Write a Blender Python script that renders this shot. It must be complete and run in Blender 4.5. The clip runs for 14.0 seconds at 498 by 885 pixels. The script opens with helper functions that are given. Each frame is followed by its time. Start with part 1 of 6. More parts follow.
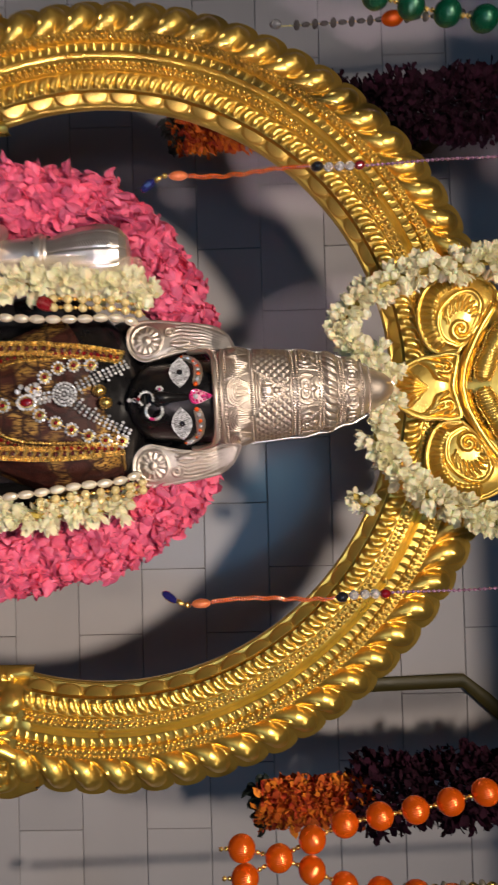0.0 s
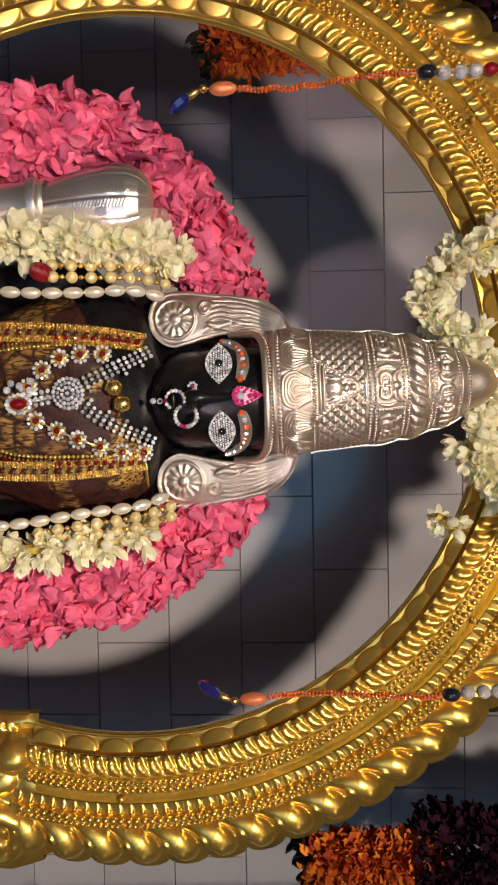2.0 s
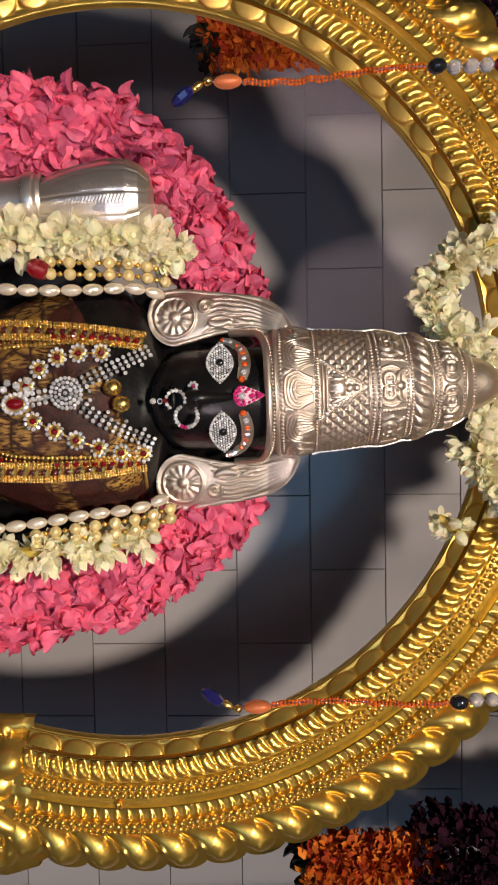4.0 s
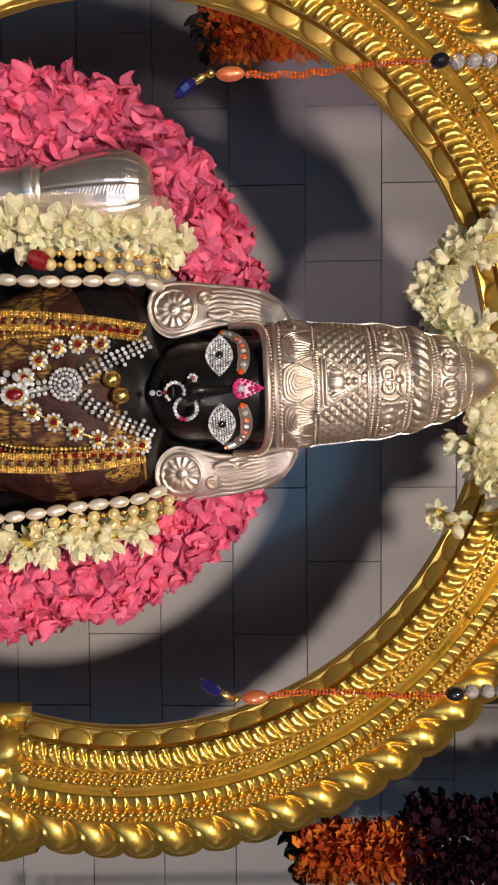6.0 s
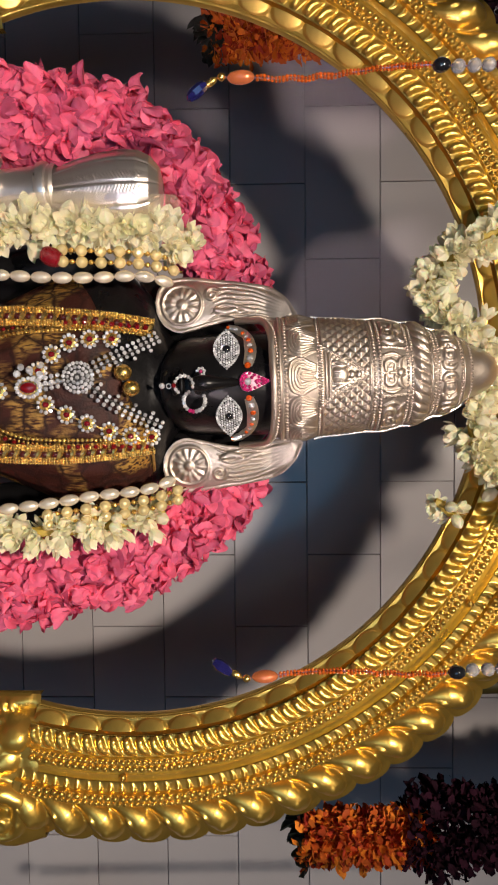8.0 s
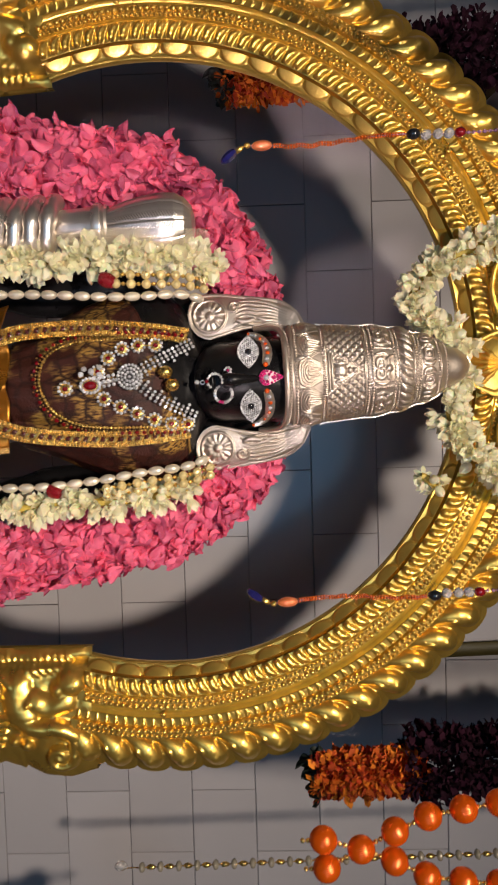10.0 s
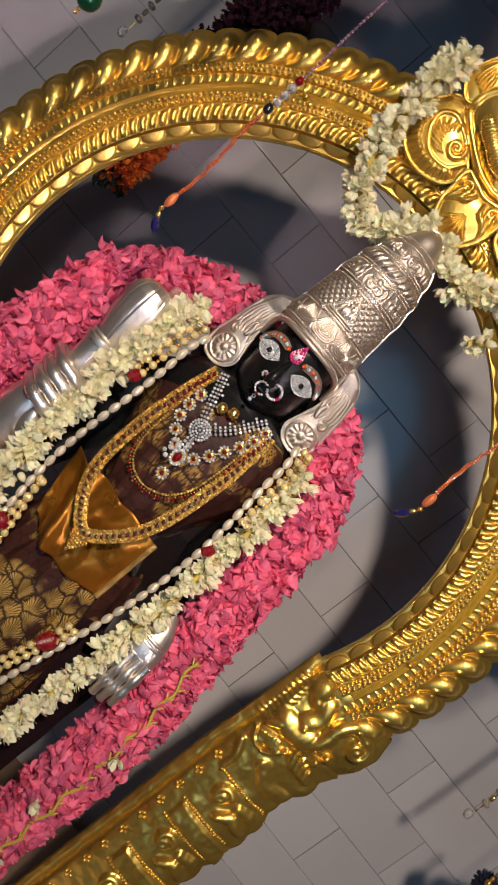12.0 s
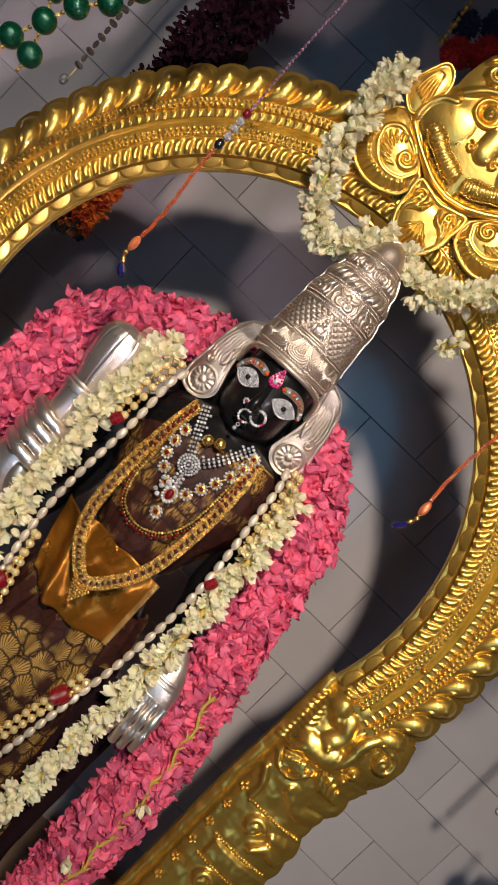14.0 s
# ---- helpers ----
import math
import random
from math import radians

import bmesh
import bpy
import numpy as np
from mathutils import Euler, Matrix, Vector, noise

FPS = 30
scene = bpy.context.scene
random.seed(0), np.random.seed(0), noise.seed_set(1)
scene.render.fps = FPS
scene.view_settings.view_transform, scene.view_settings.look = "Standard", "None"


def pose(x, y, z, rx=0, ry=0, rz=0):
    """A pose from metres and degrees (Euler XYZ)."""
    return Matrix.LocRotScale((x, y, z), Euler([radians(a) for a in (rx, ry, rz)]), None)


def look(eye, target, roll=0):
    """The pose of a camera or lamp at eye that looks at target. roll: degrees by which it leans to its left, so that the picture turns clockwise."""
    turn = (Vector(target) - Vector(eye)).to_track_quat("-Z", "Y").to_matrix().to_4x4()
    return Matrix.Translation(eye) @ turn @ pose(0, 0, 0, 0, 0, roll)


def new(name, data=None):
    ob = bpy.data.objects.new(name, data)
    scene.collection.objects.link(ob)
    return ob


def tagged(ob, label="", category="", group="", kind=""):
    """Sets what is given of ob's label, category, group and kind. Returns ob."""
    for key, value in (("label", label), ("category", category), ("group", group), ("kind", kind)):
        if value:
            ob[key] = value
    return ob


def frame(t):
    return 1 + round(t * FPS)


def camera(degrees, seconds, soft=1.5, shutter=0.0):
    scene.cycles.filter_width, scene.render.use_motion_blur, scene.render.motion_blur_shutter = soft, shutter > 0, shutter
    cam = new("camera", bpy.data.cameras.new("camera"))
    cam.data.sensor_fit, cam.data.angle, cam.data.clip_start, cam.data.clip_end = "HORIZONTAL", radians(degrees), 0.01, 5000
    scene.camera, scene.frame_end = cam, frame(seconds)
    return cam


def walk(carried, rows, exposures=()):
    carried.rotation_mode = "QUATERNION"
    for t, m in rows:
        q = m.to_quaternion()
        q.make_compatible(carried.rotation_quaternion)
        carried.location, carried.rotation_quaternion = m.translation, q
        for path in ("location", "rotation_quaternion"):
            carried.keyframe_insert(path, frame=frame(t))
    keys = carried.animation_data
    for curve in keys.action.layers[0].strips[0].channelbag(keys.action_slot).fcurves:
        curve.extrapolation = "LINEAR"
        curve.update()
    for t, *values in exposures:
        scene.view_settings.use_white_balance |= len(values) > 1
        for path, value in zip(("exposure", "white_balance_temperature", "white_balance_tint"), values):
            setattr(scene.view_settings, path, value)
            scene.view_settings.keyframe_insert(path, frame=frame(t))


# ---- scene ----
cam = camera(38.0, 14.0, 1.9, 0.5)
PATH = [
    (0, (0.083, -0.904, 1.515), (0.03, 1.095, 1.475), 86.8),
    (0.5, (0.055, -0.85, 1.525), (0.077, 1.15, 1.55), 86.8),
    (1, (0.04, -0.777, 1.509), (0.077, 1.222, 1.455), 86.6),
    (1.5, (0.026, -0.721, 1.492), (0.085, 1.277, 1.421), 87.2),
    (2, (0.019, -0.693, 1.479), (0.092, 1.302, 1.367), 87.3),
    (2.5, (0.018, -0.683, 1.476), (0.102, 1.313, 1.382), 87.3),
    (3, (0.018, -0.68, 1.474), (0.094, 1.316, 1.378), 87.4),
    (5.5, (0.01, -0.684, 1.467), (0.114, 1.312, 1.387), 87.7),
    (6, (0.014, -0.684, 1.467), (0.121, 1.311, 1.388), 87.9),
    (6.5, (0.012, -0.683, 1.464), (0.125, 1.313, 1.395), 87.6),
    (7, (0.018, -0.684, 1.463), (0.126, 1.312, 1.395), 87.8),
    (7.5, (0.017, -0.688, 1.46), (0.124, 1.308, 1.398), 87.9),
    (7.7, (0.018, -0.693, 1.459), (0.128, 1.303, 1.393), 87.9),
    (9.8, (0.023, -0.849, 1.441), (0.127, 1.147, 1.388), 86.7),
    (10, (0.032, -0.868, 1.438), (0.132, 1.129, 1.375), 86.7),
    (10.5, (0.045, -0.917, 1.426), (0.053, 1.081, 1.343), 80.0),
    (11, (0.058, -0.943, 1.434), (0.062, 1.049, 1.26), 69.7),
    (11.5, (0.063, -0.966, 1.433), (0.021, 1.023, 1.227), 56.9),
    (12, (0.066, -0.972, 1.435), (0.019, 1.012, 1.187), 49.4),
    (12.5, (0.065, -0.977, 1.441), (0.037, 1.012, 1.23), 45.7),
    (13, (0.068, -0.976, 1.447), (0.016, 1.009, 1.213), 43.7),
    (13.5, (0.066, -0.977, 1.446), (0.013, 1.012, 1.249), 42.6),
    (14, (0.051, -0.974, 1.441), (0.003, 1.017, 1.258), 42.5),
]
walk(cam, [(t, look(eye, target, roll)) for t, eye, target, roll in PATH])

# ---- light ----
world = bpy.data.worlds.new("world")
scene.world = world
world.use_nodes = True
world.node_tree.nodes["Background"].inputs[0].default_value = (0.5, 0.6, 0.8, 1)
world.node_tree.nodes["Background"].inputs[1].default_value = 0.05


def lamp(name, place, target, size, watts, color, size_y=None):
    data = bpy.data.lights.new(name, "AREA")
    data.energy, data.color, data.size = watts, color, size
    data.shape = "DISK"
    if size_y:
        data.shape, data.size_y = "RECTANGLE", size_y
    ob = new(name, data)
    ob.matrix_world = look(place, target)
    return ob


KEY = (0.0, -2.0, 2.52)
shaded = lamp("spot_lamp_light", KEY, (0.34, 0.2, 1.02), 0.17, 12.4, (1.0, 0.86, 0.71))
shaded.data.spread = radians(80)
side = lamp("side_lamp_light", (1.91, -3.2, 1.14), (-1.00, 0.63, 1.50), 0.26, 1.65, (1.0, 0.80, 0.84))
side.data.spread = radians(26)
# cool fill for blue shadows and teal tile reflection; its source is added
lamp("cool_fill_light", (0.45, -4.49, 1.30), (0.45, 0, 1.40), 2.0, 20, (0.28, 0.58, 0.95), 2.2)
lamp("far_lamp_light", (0.20, -4.44, 1.566), (0, 0.2, 1.4), 0.05, 0.9, (0.45, 0.85, 1.0))


# ---- materials ----
def material(name, color, rough=0.5, metal=0.0, var=0.15, scale=30.0, bump=0.1, bump_scale=250.0,
             island=0.0, piece=0.0, coat=0.0, rough_var=0.12, hue=0.0, sss=0.0, sheen=0.0, trans=0.0, spec=0.5):
    """Base colour with stains at one scale, fine relief at another, and a shift from piece to piece."""
    m = bpy.data.materials.new(name)
    m.use_nodes = True
    nt = m.node_tree
    b = nt.nodes["Principled BSDF"]
    link = nt.links.new
    tc = nt.nodes.new("ShaderNodeTexCoord")
    big = nt.nodes.new("ShaderNodeTexNoise")
    big.inputs["Scale"].default_value, big.inputs["Detail"].default_value = scale, 4
    link(tc.outputs["Object"], big.inputs["Vector"])
    mix = nt.nodes.new("ShaderNodeMix")
    mix.data_type = "RGBA"
    mix.inputs["A"].default_value = [c * (1 - var) for c in color] + [1]
    mix.inputs["B"].default_value = [min(1, c * (1 + var)) for c in color] + [1]
    link(big.outputs["Fac"], mix.inputs["Factor"])
    out = mix.outputs["Result"]
    if island or piece:
        hsv = nt.nodes.new("ShaderNodeHueSaturation")
        if island:
            src = nt.nodes.new("ShaderNodeNewGeometry").outputs["Random Per Island"]
        else:
            src = nt.nodes.new("ShaderNodeObjectInfo").outputs["Random"]
        amount = island or piece
        rng = nt.nodes.new("ShaderNodeMapRange")
        rng.inputs["To Min"].default_value, rng.inputs["To Max"].default_value = 1 - amount, 1 + amount
        link(src, rng.inputs["Value"])
        link(rng.outputs["Result"], hsv.inputs["Value"])
        if hue:
            r2 = nt.nodes.new("ShaderNodeMapRange")
            r2.inputs["To Min"].default_value, r2.inputs["To Max"].default_value = 0.5 - hue, 0.5 + hue
            link(src, r2.inputs["Value"])
            link(r2.outputs["Result"], hsv.inputs["Hue"])
        link(out, hsv.inputs["Color"])
        out = hsv.outputs["Color"]
    link(out, b.inputs["Base Color"])
    fine = nt.nodes.new("ShaderNodeTexNoise")
    fine.inputs["Scale"].default_value, fine.inputs["Detail"].default_value = bump_scale, 3
    link(tc.outputs["Object"], fine.inputs["Vector"])
    rr = nt.nodes.new("ShaderNodeMapRange")
    rr.inputs["To Min"].default_value, rr.inputs["To Max"].default_value = max(0.02, rough - rough_var), min(1, rough + rough_var)
    link(big.outputs["Fac"], rr.inputs["Value"])
    link(rr.outputs["Result"], b.inputs["Roughness"])
    if bump:
        bp = nt.nodes.new("ShaderNodeBump")
        bp.inputs["Strength"].default_value, bp.inputs["Distance"].default_value = bump, 0.003
        link(fine.outputs["Fac"], bp.inputs["Height"])
        link(bp.outputs["Normal"], b.inputs["Normal"])
    b.inputs["Metallic"].default_value = metal
    b.inputs["Coat Weight"].default_value = coat
    b.inputs["Specular IOR Level"].default_value = spec
    b.inputs["Sheen Weight"].default_value = sheen
    b.inputs["Transmission Weight"].default_value = trans
    if sss:
        b.inputs["Subsurface Weight"].default_value = sss
        b.inputs["Subsurface Radius"].default_value = (0.01, 0.006, 0.004)
    return m


GOLD = material("gilded_sheet", (0.80, 0.515, 0.108), 0.31, 0.88, 0.24, 22, 0.30, 45, rough_var=0.10)
SILVER = material("silver_sheet", (0.60, 0.51, 0.43), 0.46, 0.94, 0.16, 40, 0.25, 90)
SILVER_BRIGHT = material("polished_silver", (0.75, 0.67, 0.60), 0.32, 0.90, 0.12, 30, 0.4, 50)
STONE = material("black_stone", (0.007, 0.0065, 0.007), 0.30, 0.0, 0.5, 40, 0.15, 160, spec=0.22)
TILE = material("glazed_tile", (0.46, 0.43, 0.445), 0.16, 0.0, 0.08, 5, 0.03, 30, piece=0.06, rough_var=0.05)
GROUT = material("grout", (0.44, 0.42, 0.42), 0.9, 0.0, 0.2, 40)
PLASTER = material("painted_plaster", (0.17, 0.15, 0.145), 0.85, 0.0, 0.1, 3)
FLOOR = material("stone_floor", (0.20, 0.13, 0.09), 0.4, 0.0, 0.2, 4)
PINK = material("pink_petal", (0.85, 0.145, 0.268), 0.55, 0.0, 0.30, 110, 0.6, 130, island=0.32, sss=0.3, hue=0.006)
WHITE = material("white_petal", (0.97, 0.895, 0.66), 0.48, 0.0, 0.1, 90, 0.25, 160, piece=0.06, sss=0.3, hue=0.004)
STEM = material("yellow_stem", (0.50, 0.36, 0.06), 0.6, 0.0, 0.3, 80)
PEARL = material("pearl", (0.80, 0.70, 0.55), 0.20, 0.50, 0.08, 60, 0.0, piece=0.07, coat=1.0, rough_var=0.05)
PEARL_GOLD = material("yellow_pearl", (0.76, 0.60, 0.28), 0.20, 0.45, 0.1, 60, 0.0, piece=0.08, coat=1.0, rough_var=0.05)
CRYSTAL = material("white_crystal", (0.93, 0.93, 0.96), 0.10, 0.55, 0.2, 300, 0.0, rough_var=0.04, piece=0.40, coat=1.0)
PAVE = material("paved_crystal", (0.95, 0.95, 0.97), 0.10, 0.45, 0.2, 300, 0.0, rough_var=0.04, island=0.45, coat=1.0)
DARKSET = material("dark_setting", (0.05, 0.045, 0.04), 0.4, 0.6, 0.3, 200, 0.0)
RUBY = material("red_stone", (0.15, 0.003, 0.006), 0.12, 0.0, 0.3, 200, 0.0, coat=1.0, rough_var=0.05)
PINKSTONE = material("pink_stone", (0.55, 0.025, 0.16), 0.10, 0.1, 0.3, 300, 0.0, coat=1.0, rough_var=0.05, piece=0.4)
ROSE = material("rose_enamel", (0.62, 0.30, 0.36), 0.3, 0.5, 0.3, 400, 0.0)
ORANGESTONE = material("orange_stone", (0.70, 0.10, 0.012), 0.12, 0.1, 0.3, 300, 0.0, coat=1.0, rough_var=0.05)
CHAIN = material("gold_chain", (0.84, 0.54, 0.15), 0.27, 0.95, 0.2, 200, 0.0, island=0.12)
GARNET = material("garnet_stone", (0.055, 0.006, 0.004), 0.16, 0.0, 0.3, 200, 0.0, coat=0.5, rough_var=0.05)
REDTHREAD = material("red_silk", (0.19, 0.003, 0.009), 0.28, 0.0, 0.2, 100, 0.2, 500, coat=0.4)
ORANGE = material("orange_silk", (0.80, 0.115, 0.004), 0.24, 0.50, 0.18, 60, 0.1, 300, spec=0.8)
GREEN = material("green_silk", (0.002, 0.075, 0.034), 0.24, 0.50, 0.2, 60, 0.1, 400, spec=0.8)
ORANGEBEAD = material("orange_seed_bead", (0.60, 0.11, 0.010), 0.15, 0.0, 0.15, 200, 0.0, coat=0.8, island=0.35, trans=0.25)
PEACH = material("peach_pearl", (0.62, 0.17, 0.06), 0.14, 0.35, 0.2, 100, 0.0, coat=1.0, rough_var=0.04)
BLACKBEAD = material("black_bead", (0.01, 0.01, 0.012), 0.1, 0.0, 0.2, 100, 0.0, coat=1.0, rough_var=0.04)
CLEARBEAD = material("clear_bead", (0.75, 0.72, 0.70), 0.06, 0.0, 0.1, 100, 0.0, rough_var=0.03, trans=0.7)
BLUEBEAD = material("blue_crystal", (0.012, 0.011, 0.075), 0.05, 0.0, 0.1, 100, 0.0, coat=1.0, rough_var=0.03)
LILACBEAD = material("lilac_bead", (0.20, 0.10, 0.16), 0.15, 0.0, 0.15, 200, 0.0, coat=0.6, island=0.35)
MARIGOLD = material("orange_marigold", (0.62, 0.11, 0.01), 0.8, 0.0, 0.3, 80, 0.3, 200, island=0.4, hue=0.02)
PLUM = material("dark_plum_flower", (0.022, 0.003, 0.010), 0.9, 0.0, 0.3, 80, 0.3, 200, island=0.4, spec=0.2)
DARKLEAF = material("dark_green_leaf", (0.008, 0.014, 0.010), 0.6, 0.0, 0.3, 80)
OLIVE = material("olive_strip", (0.060, 0.045, 0.008), 0.5, 0.0, 0.25, 30)
GLASSBEAD = material("smoky_bead", (0.10, 0.085, 0.075), 0.25, 0.1, 0.3, 90, 0.2, rough_var=0.05)
PALEBEAD = material("pale_glass_bead", (0.46, 0.40, 0.30), 0.15, 0.2, 0.2, 90, 0.0, rough_var=0.05, trans=0.3)
REDPOM = material("red_pompom", (0.45, 0.012, 0.01), 0.9, 0.0, 0.2, 90, 0.3, 300, island=0.3)
NAVY = material("navy_pompom", (0.012, 0.016, 0.04), 0.9, 0.0, 0.2, 90, 0.3, 300)
MAROON = material("maroon_cloth", (0.011, 0.002, 0.004), 0.8, 0.0, 0.3, 25, 0.3, 500, spec=0.2)
GOLDSILK = material("gold_silk", (0.46, 0.185, 0.022), 0.30, 0.80, 0.45, 22, 0.3, 120)
GOLDBORDER = material("gold_border", (0.50, 0.30, 0.09), 0.4, 0.7, 0.3, 120, 0.5, 500)

FILM = material("clear_film", (0.85, 0.74, 0.52), 0.22, 0.0, 0.1, 60, 0.3, 80, coat=0.5)
FILM.node_tree.nodes["Principled BSDF"].inputs["Alpha"].default_value = 0.20
for leafy, amount in ((PINK, 0.28), (WHITE, 0.36)):
    nt = leafy.node_tree
    b = nt.nodes["Principled BSDF"]
    glow = nt.nodes.new("ShaderNodeBsdfTranslucent")
    blend = nt.nodes.new("ShaderNodeMixShader")
    blend.inputs[0].default_value = amount
    nt.links.new(b.inputs["Base Color"].links[0].from_socket, glow.inputs["Color"])
    nt.links.new(b.outputs[0], blend.inputs[1])
    nt.links.new(glow.outputs[0], blend.inputs[2])
    nt.links.new(blend.outputs[0], nt.nodes["Material Output"].inputs["Surface"])


def brocade(name, low, high, vein, tint=(0.46, 0.27, 0.07), ribs=False):
    """Dark brown silk with woven gold fans between dark veins."""
    m = material(name, (0.042, 0.012, 0.008), 0.55, 0.0, 0.3, 30, 0.3, 400, spec=0.2)
    nt = m.node_tree
    b = nt.nodes["Principled BSDF"]
    link = nt.links.new
    tc = nt.nodes.new("ShaderNodeTexCoord")
    cells = nt.nodes.new("ShaderNodeTexVoronoi")
    cells.feature = "DISTANCE_TO_EDGE"
    cells.inputs["Scale"].default_value, cells.inputs["Randomness"].default_value = 38, 0.6
    warp = nt.nodes.new("ShaderNodeTexNoise")
    warp.inputs["Scale"].default_value = 60
    link(tc.outputs["Object"], warp.inputs["Vector"])
    shift = nt.nodes.new("ShaderNodeVectorMath")
    shift.operation = "MULTIPLY_ADD"
    shift.inputs[1].default_value = (0.010, 0.010, 0.010)
    link(warp.outputs["Color"], shift.inputs[0])
    link(tc.outputs["Object"], shift.inputs[2])
    link(shift.outputs["Vector"], cells.inputs["Vector"])
    inside = nt.nodes.new("ShaderNodeMapRange")
    inside.inputs["From Min"].default_value, inside.inputs["From Max"].default_value = vein, vein + 0.10
    link(cells.outputs["Distance"], inside.inputs["Value"])
    patch = nt.nodes.new("ShaderNodeTexNoise")
    patch.inputs["Scale"].default_value = 17
    link(tc.outputs["Object"], patch.inputs["Vector"])
    cut = nt.nodes.new("ShaderNodeMapRange")
    cut.inputs["From Min"].default_value, cut.inputs["From Max"].default_value = low, high
    link(patch.outputs["Fac"], cut.inputs["Value"])
    weave = nt.nodes.new("ShaderNodeTexNoise")
    weave.inputs["Scale"].default_value = 420
    thread = nt.nodes.new("ShaderNodeVectorMath")
    thread.operation = "MULTIPLY"
    thread.inputs[1].default_value = (1.0, 1.0, 0.22)
    link(tc.outputs["Object"], thread.inputs[0])
    link(thread.outputs["Vector"], weave.inputs["Vector"])
    wv = nt.nodes.new("ShaderNodeMapRange")
    wv.inputs["From Min"].default_value, wv.inputs["From Max"].default_value = 0.38, 0.58
    link(weave.outputs["Fac"], wv.inputs["Value"])
    mul = nt.nodes.new("ShaderNodeMath")
    mul.operation = "MULTIPLY"
    link(inside.outputs["Result"], mul.inputs[0])
    link(cut.outputs["Result"], mul.inputs[1])
    mul2 = nt.nodes.new("ShaderNodeMath")
    mul2.operation = "MULTIPLY"
    link(mul.outputs[0], mul2.inputs[0])
    link(wv.outputs["Result"], mul2.inputs[1])
    if ribs:
        near = nt.nodes.new("ShaderNodeTexVoronoi")
        near.inputs["Scale"].default_value, near.inputs["Randomness"].default_value = 38, 0.6
        link(shift.outputs["Vector"], near.inputs["Vector"])
        away = nt.nodes.new("ShaderNodeVectorMath")
        away.operation = "SUBTRACT"
        link(shift.outputs["Vector"], away.inputs[0])
        link(near.outputs["Position"], away.inputs[1])
        axes = nt.nodes.new("ShaderNodeSeparateXYZ")
        link(away.outputs["Vector"], axes.inputs[0])
        lift = nt.nodes.new("ShaderNodeMath")
        lift.operation = "ADD"
        lift.inputs[1].default_value = 0.012
        link(axes.outputs["Z"], lift.inputs[0])
        turn = nt.nodes.new("ShaderNodeMath")
        turn.operation = "ARCTAN2"
        link(axes.outputs["X"], turn.inputs[0])
        link(lift.outputs[0], turn.inputs[1])
        wave = nt.nodes.new("ShaderNodeMath")
        wave.operation = "MULTIPLY"
        wave.inputs[1].default_value = 34
        link(turn.outputs[0], wave.inputs[0])
        sine = nt.nodes.new("ShaderNodeMath")
        sine.operation = "SINE"
        link(wave.outputs[0], sine.inputs[0])
        rib = nt.nodes.new("ShaderNodeMapRange")
        rib.inputs["From Min"].default_value, rib.inputs["From Max"].default_value = -0.7, 0.1
        rib.inputs["To Min"].default_value = 0.15
        link(sine.outputs[0], rib.inputs["Value"])
        link(rib.outputs["Result"], mul2.inputs[1])
    mix = nt.nodes.new("ShaderNodeMix")
    mix.data_type = "RGBA"
    mix.inputs["B"].default_value = (*tint, 1)
    old = b.inputs["Base Color"].links[0].from_socket
    vein_mix = nt.nodes.new("ShaderNodeMix")
    vein_mix.data_type = "RGBA"
    vein_mix.inputs["A"].default_value = (0.022, 0.008, 0.006, 1)
    link(inside.outputs["Result"], vein_mix.inputs["Factor"])
    link(old, vein_mix.inputs["B"])
    link(vein_mix.outputs["Result"], mix.inputs["A"])
    link(mul2.outputs[0], mix.inputs["Factor"])
    link(mix.outputs["Result"], b.inputs["Base Color"])
    link(mul2.outputs[0], b.inputs["Metallic"])
    return m


BROCADE = brocade("brown_brocade", 0.50, 0.62, 0.012, (0.62, 0.38, 0.10))
BROCADE_GOLD = brocade("gold_fan_brocade", 0.49, 0.60, 0.014, (0.72, 0.47, 0.13), True)


# ---- mesh tools ----
def sphere_grid(n, k):
    v = [(0, 0, 1)]
    for i in range(1, k):
        a = math.pi * i / k
        v += [(math.sin(a) * math.cos(2 * math.pi * j / n), math.sin(a) * math.sin(2 * math.pi * j / n), math.cos(a)) for j in range(n)]
    v.append((0, 0, -1))
    f = [(0, 1 + j, 1 + (j + 1) % n) for j in range(n)]
    for i in range(k - 2):
        o = 1 + i * n
        f += [(o + j, o + n + j, o + n + (j + 1) % n, o + (j + 1) % n) for j in range(n)]
    o = 1 + (k - 2) * n
    f += [(o + j, o + n, o + (j + 1) % n) for j in range(n)]
    return np.array(v, float), f


SPHERES = {}


